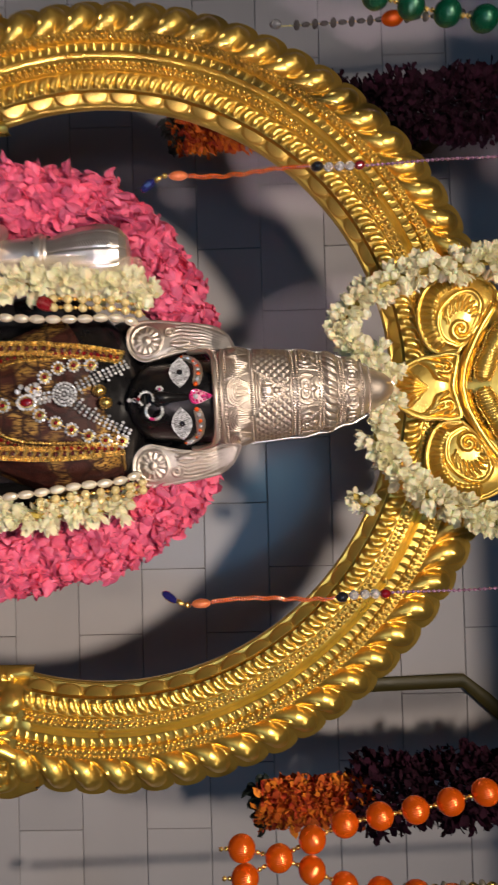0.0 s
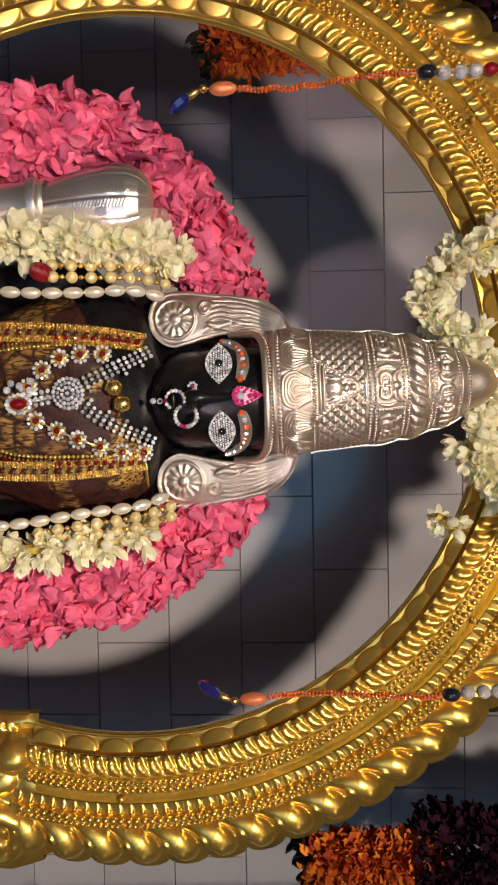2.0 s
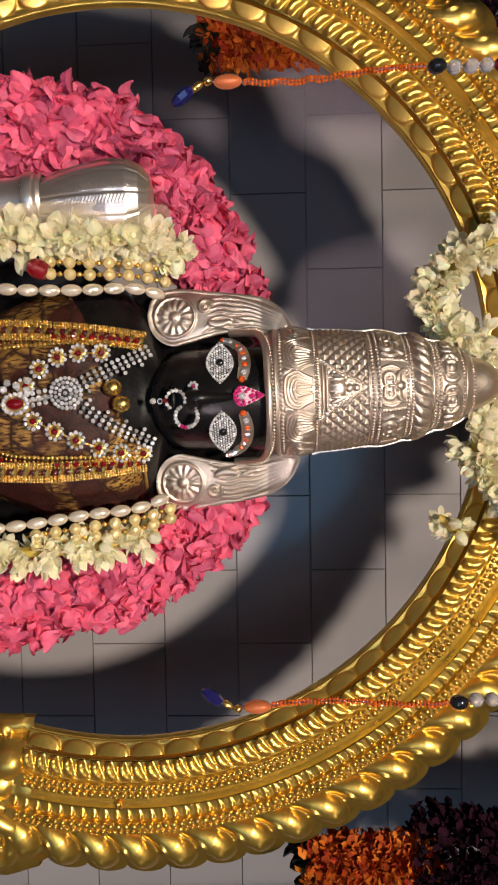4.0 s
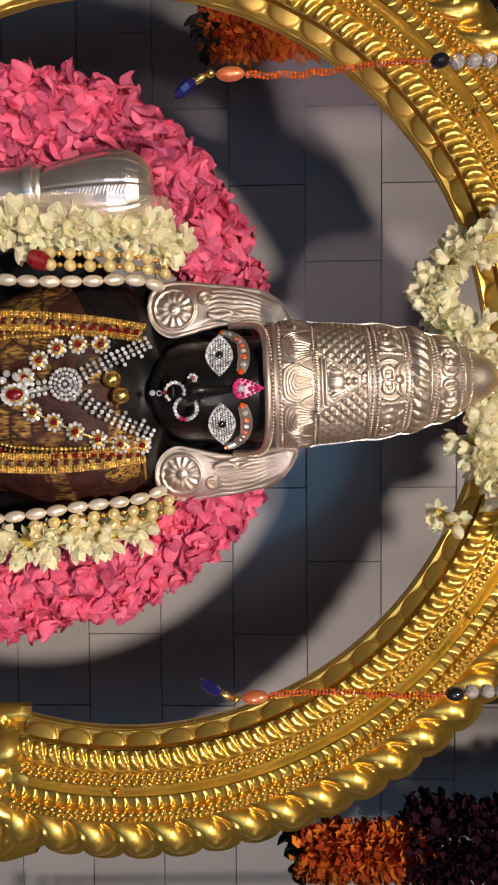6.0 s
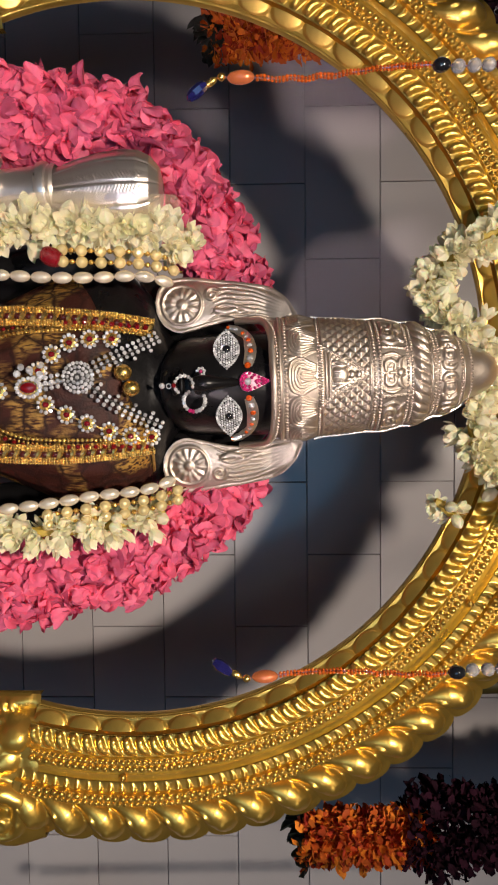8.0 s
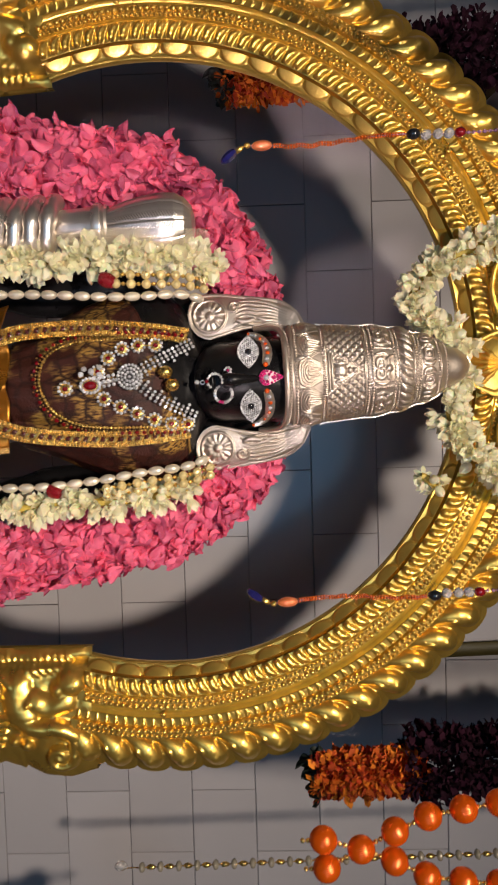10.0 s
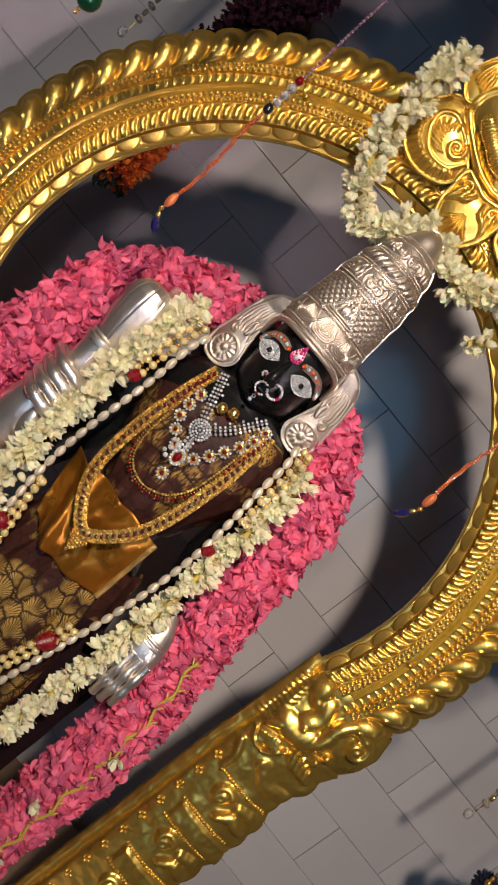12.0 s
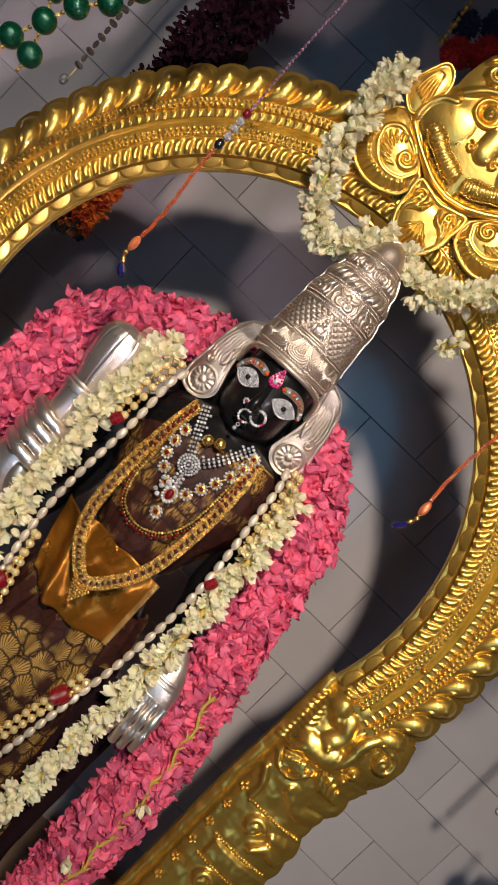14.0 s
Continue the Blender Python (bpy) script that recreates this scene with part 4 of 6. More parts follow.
brim = smooth_path([(-0.0625, 0.030, 1.424), (-0.0615, 0.020, 1.440), (-0.0570, 0.004, 1.4530), (-0.040, -0.017, 1.4590), (0, -0.029, 1.4605), (0.040, -0.017, 1.4590), (0.0570, 0.004, 1.4530), (0.0615, 0.020, 1.440), (0.0625, 0.030, 1.424)], 60)
part("brim", Shape().tube(brim, 0.0034, 10), SILVER, crown, "rolled silver brim round the forehead")
beading = Shape()
for q in smooth_path([tuple(v) for v in brim], 64):
    beading.blob(q + Vector((0, -0.0030, 0.0038)), 0.0014, None, 6, 4)
part("bead_ring", beading, SILVER, crown)


def ear_flap(sx):
    edge = [(0.085, 1.343), (0.100, 1.347), (0.109, 1.360), (0.1105, 1.379), (0.107, 1.403), (0.103, 1.430), (0.098, 1.455), (0.091, 1.468), (0.081, 1.478), (0.070, 1.484), (0.062, 1.487),
            (0.058, 1.480), (0.058, 1.460), (0.0625, 1.446), (0.0635, 1.420), (0.0605, 1.401), (0.0555, 1.381), (0.0535, 1.366), (0.060, 1.353), (0.072, 1.345)]
    S = lambda pts: [(sx * x, z) for x, z in pts]
    st = [rim(S(edge), 0.0036, 0.0026, 90)]
    cx, cz = 0.0820, 1.3700
    for k in range(13):
        a = 2 * math.pi * k / 13
        st.append(line(S([(cx + q * math.cos(a), cz + q * math.sin(a)) for q in (0.0050, 0.011, 0.0165)]), [0.0012, 0.0030, 0.0020], [0.001, 0.0026, 0.0016], 8))
    st += [line(S([(cx, cz)]), 0.0055, 0.0045), rim(S([(cx + 0.0200 * math.cos(a), cz + 0.0200 * math.sin(a)) for a in np.linspace(0, 2 * math.pi, 16, endpoint=False)]), 0.0018, 0.0028, 50)]
    for k in range(7):
        q = k / 6
        st.append(line(S([(0.0655 + 0.0330 * q, 1.3985 + 0.010 * q), (0.0700 + 0.0300 * q, 1.4120 + 0.006 * q), (0.0665 + 0.0320 * q, 1.4280), (0.0690 + 0.0250 * q, 1.4440), (0.0655 + 0.0200 * q, 1.4600 + 0.002 * q), (0.0625 + 0.0120 * q, 1.4760 + 0.006 * q)]),
                       [0.0010, 0.0020, 0.0022, 0.0022, 0.0020, 0.0012], [0.001, 0.0026, 0.0028, 0.0028, 0.0024, 0.001], 34))
    st += [line(S([(0.0745, 1.4050), (0.0720, 1.4140), (0.0745, 1.4240)]), [0.0030, 0.0050, 0.0030], 0.0042, 16), line(S([(0.0760, 1.4300), (0.0735, 1.4370), (0.0720, 1.4440)]), [0.0024, 0.0040, 0.0020], 0.0040, 14), coil(sx * 0.0905, 1.4010, 0.0080, 1.4, 0.0020, 0.0034, 2.0, -sx)]
    for k, p in enumerate(smooth_path([(0.0985, 0, 1.412), (0.0960, 0, 1.440), (0.0880, 0, 1.462), (0.076, 0, 1.480)], 34)):
        st.append(line(S([(p.x, p.z)]), 0.0011, 0.0022))
    st = [(p, r, 0.68 * h) for p, r, h in st]
    bend = lambda x, z: 0.10 * (np.abs(x) - 0.06) - 0.30 * np.clip(z - 1.455, 0, 1) + 1.2 * np.clip(np.abs(x) - 0.085, 0, 1) ** 1.5
    part("ear_flap", relief_plate(S(edge), 0.032, 0.005, 0.004, st, 60, 190, bend), SILVER, crown, "embossed silver ear cover with a rosette", sharp=60)



ear_flap(1)
ear_flap(-1)

# ---- ornaments on the face ----
GEM_SHAPE = Shape().blob((0, 0, 0), 1.0, None, 7, 5)


def gems(name, pts, r, mat, parent):
    """Small faceted stones, each its own piece on one mesh."""
    me = GEM_SHAPE.mesh(name, mat, smooth=False)
    for p in pts:
        piece(name, me, parent, Matrix.Translation(p) @ Euler([random.uniform(0, 3) for _ in range(3)]).to_matrix().to_4x4() @ Matrix.Scale(r * random.uniform(0.92, 1.14), 4))


def eye_piece(sx):
    cx, cz = sx * 0.0310, 1.4160
    e = thing("eye_ornament", (cx, face_y(cx, cz), cz), "almond-shaped ornament of white crystals with a black bead", "ornament", "face ornaments")
    out = []
    for t in np.linspace(0, 2 * math.pi, 28, endpoint=False):
        x = 0.0222 * math.cos(t)
        out.append((x, math.copysign(0.0130 * (1 - (abs(x) / 0.0222) ** 1.9), math.sin(t))))
    m = Matrix.Translation((cx, face_y(cx, cz) - 0.0015, cz)) @ Matrix.Rotation(radians(24 * sx), 4, "Z") @ Matrix.Rotation(radians(-6), 4, "X")
    s = Shape().plate(out, 0.0, 0.002, 0.0015, 3)
    piece("setting", s.mesh("setting", DARKSET), e, m)
    g = Shape()
    for i in range(-9, 10):
        for j in range(-5, 6):
            x, z = (i + 0.5 * (j % 2)) * 0.00255, j * 0.00235
            w = 0.0108 * max(0, 1 - (abs(x) / 0.0195) ** 1.9)
            if abs(z) < w and x * x + z * z > 0.0040 ** 2:
                g.blob((x, -0.0022 - 0.0006 * random.random(), z), 0.00122 * random.uniform(0.85, 1.1), Euler((random.random(), random.random(), random.random())).to_matrix().to_4x4(), 6, 4)
    for t in np.linspace(-1, 1, 21):
        for sg in (1, -1):
            if abs(t) < 0.96 or sg > 0:
                g.blob((0.0205 * t, -0.0022, sg * 0.0117 * (1 - abs(t) ** 1.9)), 0.00142, None, 6, 4)
    tagged(piece("crystal_paving", g.mesh("crystal_paving", PAVE, smooth=False), e, m, "close-set white crystals"), kind="stuff")
    piece("pupil", Shape().blob((0, -0.0025, 0), (0.0040, 0.0030, 0.0040), None, 12, 8).mesh("pupil", BLACKBEAD), e, m, "glossy black bead")


def strip(name, pts, label, width=0.0052, cols=(ORANGESTONE, CRYSTAL)):
    p = smooth_path([(x, min(0.012, face_y(x, z) - 0.002), z) for x, z in pts], 9)
    t = thing(name, p[4], label, "ornament", "face ornaments")
    part("setting", Shape().tube(p, [width * q for q in (0.55, 0.75, 0.9, 1, 1.05, 1.1, 1.1, 1.05, 0.85)], 8, 0.35), SILVER_BRIGHT, t)
    for k, q in enumerate(smooth_path([tuple(v) for v in p], 9)):
        part("gem", Shape().blob(q + Vector((0, -0.0012, 0)), width * (0.36 + 0.035 * min(k, 7)), None, 7, 5), cols[k % 2], t, smooth=False)


for sx in (1, -1):
    eye_piece(sx)
    strip("brow_ornament", [(sx * 0.0550, 1.4170), (sx * 0.0520, 1.4265), (sx * 0.0460, 1.4335), (sx * 0.0390, 1.4375), (sx * 0.0275, 1.4390), (sx * 0.0155, 1.4360)], "curved brow strip set with orange and white stones")
tz = 1.4355
tilak = thing("forehead_ornament", (0, face_y(0, tz), tz), "drop-shaped forehead ornament of pink stones round a pearl", "ornament", "face ornaments")
out = [(0.0095 * math.sin(t) * (1 if math.cos(t) < 0.1 else (1 - max(0, math.cos(t)) ** 1.3 * 0.75)), -math.cos(t + math.pi) * (0.022 if math.cos(t) > 0 else 0.008)) for t in np.linspace(0, 2 * math.pi, 26, endpoint=False)]
mt = Matrix.Translation((0, face_y(0, tz) - 0.002, tz)) @ Matrix.Rotation(radians(-6), 4, "X")
piece("setting", Shape().plate(out, 0, 0.002, 0.001, 3, 0.0005).mesh("setting", ROSE), tilak, mt)
gems("pink_stone", [mt @ Vector((x * q, -0.0018, z * q)) for x, z in out for q in (0.84,)] + [mt @ Vector((x * 0.52, -0.0019, z * 0.52)) for x, z in out[::3]] + [mt @ Vector((0, -0.002, 0.008 + k * 0.0032)) for k in range(4)], 0.0016, PINKSTONE, tilak)
piece("pearl", Shape().blob((0, -0.002, 0.0), (0.0036, 0.003, 0.0036)).mesh("pearl", CRYSTAL), tilak, mt)
stud = thing("nose_stud", (-0.011, -0.03, 1.392), "small flower-shaped crystal nose stud", "ornament", "face ornaments")
sy = face_y(-0.011, 1.392) - 0.004
gems("crystal", [(-0.011 + 0.0034 * math.cos(k), sy, 1.392 + 0.0034 * math.sin(k)) for k in np.linspace(0, 2 * math.pi, 7, endpoint=False)], 0.0017, CRYSTAL, stud)
part("centre", Shape().blob((-0.011, sy - 0.001, 1.392), 0.0016), PINKSTONE, stud)
ring = thing("nose_ring", (0.008, -0.04, 1.375), "crescent nose ring of white and pink crystals", "ornament", "face ornaments")
arc = [(0.0160 + 0.0098 * math.cos(t), -0.0365, 1.3860 + 0.0100 * math.sin(t)) for t in np.linspace(radians(-150), radians(115), 16)]
part("hoop", Shape().tube(arc, 0.0010, 6), SILVER_BRIGHT, ring)
gems("crystal", [Vector(p) + Vector((0, -0.0015, 0)) for k, p in enumerate(arc) if k not in (7, 8)], 0.0021, CRYSTAL, ring)
gems("pink_stone", [Vector(arc[k]) + Vector((0, -0.0015, 0)) for k in (7, 8)], 0.0021, PINKSTONE, ring)
arc = [(0.0010 + 0.0085 * math.cos(t), -0.0385, 1.3770 + 0.0085 * math.sin(t)) for t in np.linspace(radians(75), radians(320), 11)]
part("hoop", Shape().tube(arc, 0.0009, 6), SILVER_BRIGHT, ring)
gems("crystal", [Vector(p) + Vector((0, -0.0015, 0)) for k, p in enumerate(arc) if k not in (8,)], 0.0019, CRYSTAL, ring)
part("red_stone", Shape().blob((0.001, -0.040, 1.3675), 0.0023), RUBY, ring)
drop = thing("chin_drop", (0.004, -0.035, 1.355), "small crystal drop on a silver link", "ornament", "face ornaments")
part("link", Shape().tube([(0.0015 + 0.0022 * math.cos(t), -0.036, 1.3625 + 0.0022 * math.sin(t)) for t in np.linspace(0, 2 * math.pi, 12, endpoint=False)], 0.0006, 6, closed=True), SILVER_BRIGHT, drop)
part("crystal", Shape().blob((0.001, -0.035, 1.3560), 0.0030), CRYSTAL, drop)


# ---- the statue's clothes ----
def wrap(z_rows, reach, lift, wave, seed, top=None, a0=-90, a1=90, n=60):
    """A sheet round the front of the body; angles from the front, in degrees."""
    rows = []
    for z in z_rows:
        row = []
        z0 = [h[0] for h in BODY]
        rx, cy, f = (float(np.interp(z, z0, [h[i] for h in BODY])) for i in (1, 2, 3))
        for a in np.linspace(a0, a1, n):
            t = radians(a)
            zz = z if top is None else min(z, top(a))
            fold = wave * (math.sin(a * 0.31 + seed + 6 * z) + 0.6 * math.sin(a * 0.73 + 2 * seed - 9 * z)) + 0.0015 * noise.noise((a * 0.1, z * 40, seed))
            k = max(rx, reach(z)) + lift + fold
            row.append((k * math.sin(t), cy - (f + lift + fold) * math.cos(t), zz))
        rows.append(row)
    return rows


def folded(name, rows, mat, label, category):
    ob = solid(name, Shape().grid(rows), mat, label, category)
    mod = ob.modifiers.new("thickness", "SOLIDIFY")
    mod.thickness = 0.0015
    return ob


chest = wrap(np.linspace(1.339, 1.13, 36), lambda z: 0.0, 0.004, 0.0010, 1.0, lambda a: float(np.interp(a, [-90, -60, -40, 0, 30, 60, 90], [1.262, 1.272, 1.292, 1.318, 1.338, 1.336, 1.320])))
blouse = folded("brocade_blouse", chest, BROCADE, "dark brown brocade cloth with gold fans wrapped round the chest", "cloth")
part("neckline", Shape().tube([Vector(q) + Vector((0, -0.0012, 0.0006)) for q in chest[0]], 0.0016, 6), GOLDBORDER, blouse, "thin gold thread edge")
skirt = wrap(np.linspace(1.06, 0.37, 60), lambda z: float(np.interp(z, [0.37, 0.7, 1.06], [0.165, 0.150, 0.085])), 0.006, 0.0028, 2.3)
folded("brocade_skirt", skirt, BROCADE_GOLD, "brown skirt cloth woven with gold fans, hanging in folds", "cloth")
side = wrap(np.linspace(0.98, 0.365, 40), lambda z: 0.185, -0.012, 0.0035, 0.6, None, -100, 100)
folded("maroon_underskirt", side, MAROON, "plain dark maroon cloth hanging behind the skirt", "cloth")
sash_rows = []
for i, z in enumerate(np.linspace(0, 1, 44)):
    row = []
    for u in np.linspace(0, 1, 90):
        x = -0.108 + 0.175 * u
        x += 0.030 * z * (1 - u) ** 2
        top, bot = 1.128 + 0.010 * math.sin(3 * u), 1.028 - 0.018 * math.sin(2.4 * u)
        zz = top + (bot - top) * z
        f1, f2 = math.sin(15 * u + 3.2 * z + 1.5 * noise.noise((u * 3, z * 3, 0.4))), math.sin(34 * u - 5 * z + 2 * noise.noise((u * 4, z * 5, 7.1)))
        y = 0.060 - 0.098 * math.sqrt(max(0.08, 1 - (x / 0.125) ** 2)) - 0.0050 * f1 - 0.0009 * f2 - 0.015 * math.exp(-((u - 0.20 - 0.16 * z) / 0.075) ** 2) - 0.008 * math.exp(-((u - 0.62 + 0.20 * z) / 0.09) ** 2) - 0.004 * noise.noise((u * 5, z * 5 + u * 3, 1.7)) - 0.0008 * noise.noise((u * 17, z * 15, 4.2))
        row.append((x, y, zz))
    sash_rows.append(row)
sash = folded("waist_cloth", sash_rows, GOLDSILK, "shiny gold silk sash folded across the waist", "cloth")
edge = Shape()
edge.tube([Vector(r[-1]) + Vector((0, -0.002, 0)) for r in sash_rows], 0.004, 8, 0.4)
part("border", edge, GOLDBORDER, sash, "narrow woven gold border")


# ---- flower garlands ----
def petal(size, cup, width=1.0, n=5, k=4, curl=0.0, tip=0.0):
    """A rounded, cupped petal that grows along +z from its root; its face looks along -y."""
    v, f = [], []
    for i in range(n + 1):
        q = -math.cos(math.pi * (0.06 + 0.94 * i / n))
        t = (q + 1) / 2
        w = width * size * 0.5 * (math.sqrt(max(0.0, 1 - q * q)) * (0.80 + 0.28 * q) * (1 - tip * t ** 3) + 0.02)
        for j in range(k + 1):
            u = 2 * j / k - 1
            ruffle = curl * size * (0.10 * math.sin(2.2 * u + 3 * t) * t + 0.05 * math.sin(5.5 * u + 2 * curl) * t)
            v.append((w * u, -cup * size * (t ** 1.8 - 0.70 * u * u * t * (1.1 - 0.8 * t)) - ruffle, size * t))
    for i in range(n):
        for j in range(k):
            a = i * (k + 1) + j
            f.append((a, a + 1, a + k + 2, a + k + 1))
    return np.array(v), f


PETALS = [petal(0.0205, c, w, 7, 6, curl=q) for c, w, q in ((-0.40, 1.0, 1.7), (-0.60, 0.90, -1.9), (0.35, 1.05, 2.1), (-0.80, 1.0, 1.5), (-0.25, 1.15, -1.8))]

SMALL_PETALS = [petal(0.0225, c, w, 3, 2, curl=q) for c, w, q in ((-0.35, 0.80, 1.3), (-0.55, 0.7, -1.5), (0.25, 0.85, 1.7), (-0.7, 0.75, 1.0), (-0.2, 0.9, -1.4))]


def lay(face, spin):
    """A turn that makes a petal's face look along the given way."""
    return (Vector(face).to_track_quat("-Y", "Z").to_matrix().to_4x4() @ Matrix.Rotation(spin, 4, "Y")).to_3x3()


def petal_rope(name, path, radius, count, mat, label, thread=None):
    """A thick rope of loose petals round a path."""
    rng = random.Random(5)
    g = thing(name, path[0], label, "garland")
    P = smooth_path(path, 240)
    s = Shape()
    for i in range(count):
        k = rng.uniform(0.5, 237)
        p = P[int(k)].lerp(P[int(k) + 1], k % 1)
        d = (P[int(k) + 1] - P[int(k)]).normalized()
        side = d.cross(Vector((0, 1, 0))).normalized()
        up = side.cross(d)
        a = rng.uniform(0, 2 * math.pi)
        out = (side * math.cos(a) + up * math.sin(a)).normalized()
        r = radius(k / 239)
        lump = 1 + 0.13 * noise.noise((k * 0.16, math.cos(a) * 1.5, math.sin(a) * 1.5))
        at = p + out * (r * lump * rng.uniform(0.74, 0.98))
        face = (out + 0.62 * Vector((rng.gauss(0, 1), rng.gauss(0, 1), rng.gauss(0, 1)))).normalized()
        v, f = PETALS[rng.randrange(5)]
        q = lay(face, rng.uniform(0, 6.28))
        v = (v - np.array((0, 0, 0.010))) * rng.uniform(0.75, 1.15)
        s.add(v @ np.array(q).T + np.array(at), f)
    tagged(part("petals", s, mat, g, "crowded ruffled petals", sharp=0), kind="stuff")
    core = Shape().tube(P[::4], [radius(k / 239) * 0.74 for k in range(0, 240, 4)], 10)
    part("core", core, mat, g)
    return g, P


pink_path = [(-0.27, 0.03, 0.40), (-0.295, 0.03, 0.60), (-0.305, 0.03, 0.80), (-0.308, 0.03, 1.0), (-0.287, 0.03, 1.13), (-0.268, 0.03, 1.20), (-0.263, 0.03, 1.267), (-0.252, 0.035, 1.322), (-0.213, 0.045, 1.362),
             (-0.165, 0.070, 1.393), (-0.115, 0.105, 1.413), (-0.06, 0.13, 1.405), (0, 0.14, 1.395), (0.05, 0.13, 1.395), (0.105, 0.105, 1.400), (0.147, 0.070, 1.350), (0.176, 0.045, 1.29), (0.193, 0.03, 1.20),
             (0.210, 0.025, 1.09), (0.234, 0.02, 0.96), (0.241, 0.02, 0.86), (0.244, 0.02, 0.76), (0.243, 0.02, 0.60), (0.23, 0.02, 0.40)]
pink, PP = petal_rope("pink_garland", pink_path, lambda u: 0.047 + 0.003 * math.sin(25 * u) + 0.005 * math.exp(-((u - 0.29) / 0.07) ** 2), 10500, PINK, "thick garland of crowded pink petals round the statue's shoulders")
thread = Shape()
for i in range(172, 236):
    p = PP[i]
    a, b = p + Vector((0.010 + 0.004 * math.sin(i), -0.049, 0)), PP[i + 1] + Vector((0.010 + 0.004 * math.sin(i + 1), -0.049, 0))
    thread.tube([a, b], 0.0022, 6)
    for sgn in (-1, 1):
        if i % 2:
            thread.tube([a, a + Vector((sgn * 0.007, 0.004, 0.009))], [0.0018, 0.0009], 5)
part("stem_thread", thread, STEM, pink, "yellow stems knotted along the garland")


def flower_mesh(name, tilt, n, size, width, seed):
    """A small waxy flower: pointed oval petals on a short tube, a few tucked inside."""
    rng = random.Random(seed)
    s = Shape()
    for ring, m in enumerate((n, 3)):
        v, f = petal(size * (1 - 0.22 * ring), 0.22 if tilt < 30 else -0.12, width, 6, 4, tip=0.65)
        v = v * np.array((1, 1, 1)) - np.array([(0, 0.10 * size * math.sin(3.0 * q[2] / size), 0) for q in v])
        for k in range(m):
            lean = tilt * (1 - 0.55 * ring) + rng.uniform(-12, 12)
            q = Matrix.Rotation(2 * math.pi * (k + 0.5 * ring) / m + rng.uniform(-0.25, 0.25), 4, "Z") @ Matrix.Rotation(radians(lean), 4, "X")
            s.add((v + np.array((0, -size * 0.10, 0))) @ np.array(q.to_3x3()).T + np.array((0, 0, 0.002)), f)
    s.blob((0, 0, 0.001), (size * 0.16, size * 0.16, size * 0.34), None, 8, 6)
    return s.mesh(name, WHITE, sharp=0)


def bud_mesh(name, size):
    """A closed bud with ridges where the petals overlap."""
    rows = []
    for i in range(13):
        t = i / 12
        r = size * 0.34 * math.sin(math.pi * min(1.0, 0.10 + 0.90 * t ** 0.9)) ** 0.75
        rows.append([(r * (1 + 0.13 * math.cos(5 * a + 2.5 * t) * (0.3 + t)) * math.cos(a), r * (1 + 0.13 * math.cos(5 * a + 2.5 * t) * (0.3 + t)) * math.sin(a), size * t) for a in np.linspace(0, 2 * math.pi, 20, endpoint=False)])
    return Shape().grid(rows, closed=True).mesh(name, WHITE, sharp=0)


FLOWERS = [flower_mesh("flower", 62, 6, 0.0165, 0.68, 1), flower_mesh("flower", 36, 6, 0.0180, 0.72, 2), flower_mesh("flower", 16, 5, 0.0195, 0.80, 3), bud_mesh("flower", 0.0205)]


def flower_rope(name, path, radius, count, label, size=1.0, seed=1, kinds=(0, 0, 1, 1, 1, 2, 2, 3)):
    rng = random.Random(seed)
    g = thing(name, path[0], label, "garland", "white flower garlands")
    P = smooth_path(path, 200)
    part("thread", Shape().tube(P[::2], 0.0048, 6), STEM, g, "yellow-green stems bound to a thread")
    for i in range(count):
        k = min(197.9, max(0, 198 * (i + rng.uniform(-0.4, 0.4)) / count))
        p = P[int(k)].lerp(P[int(k) + 1], k % 1)
        d = (P[int(k) + 1] - P[int(k)]).normalized()
        side = d.cross(Vector((0, 1, 0))).normalized()
        up = side.cross(d)
        a = rng.uniform(0, 2 * math.pi) if i % 3 else rng.uniform(0.6, 2.5) + (math.pi if up.y > 0 else 0)
        out = side * math.cos(a) + up * math.sin(a)
        grow = (out + 0.35 * Vector((rng.gauss(0, 1), rng.gauss(0, 1), rng.gauss(0, 1)))).normalized()
        m = Matrix.Translation(p + out * radius * rng.uniform(0.25, 0.75)) @ turn_to(grow, rng.uniform(0, 6.28)) @ Matrix.Scale(size * rng.uniform(0.8, 1.15), 4)
        piece("flower", FLOWERS[rng.choice(kinds)], g, m)
    return g


for i, dx in ((190, 0.016), (203, -0.012), (214, 0.018), (226, 0.002)):
    piece("white_flower", FLOWERS[i % 3], pink, Matrix.Translation(PP[i] + Vector((dx, -0.050, 0))) @ turn_to((0.3 * math.sin(i), -0.8, 0.5 * math.cos(i)), i) @ Matrix.Scale(0.9, 4), "small white flower caught in the petals")


flower_rope("white_garland", [(-0.135, 0.005, 1.385), (-0.146, -0.012, 1.350), (-0.150, -0.024, 1.310), (-0.149, -0.032, 1.255), (-0.148, -0.035, 1.195), (-0.148, -0.04, 1.13), (-0.140, -0.045, 1.06), (-0.128, -0.05, 0.98), (-0.112, -0.055, 0.88), (-0.09, -0.06, 0.78)],
            0.018, 290, "garland of cream white buds hanging beside the pearl string", 0.92, 3)
flower_rope("white_garland", [(0.125, 0.010, 1.345), (0.130, -0.008, 1.320), (0.132, -0.024, 1.290), (0.134, -0.033, 1.245), (0.133, -0.035, 1.18), (0.138, -0.04, 1.11), (0.136, -0.045, 1.03), (0.130, -0.05, 0.94), (0.124, -0.055, 0.83), (0.112, -0.06, 0.74), (0.09, -0.06, 0.66)],
            0.015, 290, "garland of cream white buds hanging beside the pearl string", 0.85, 4)
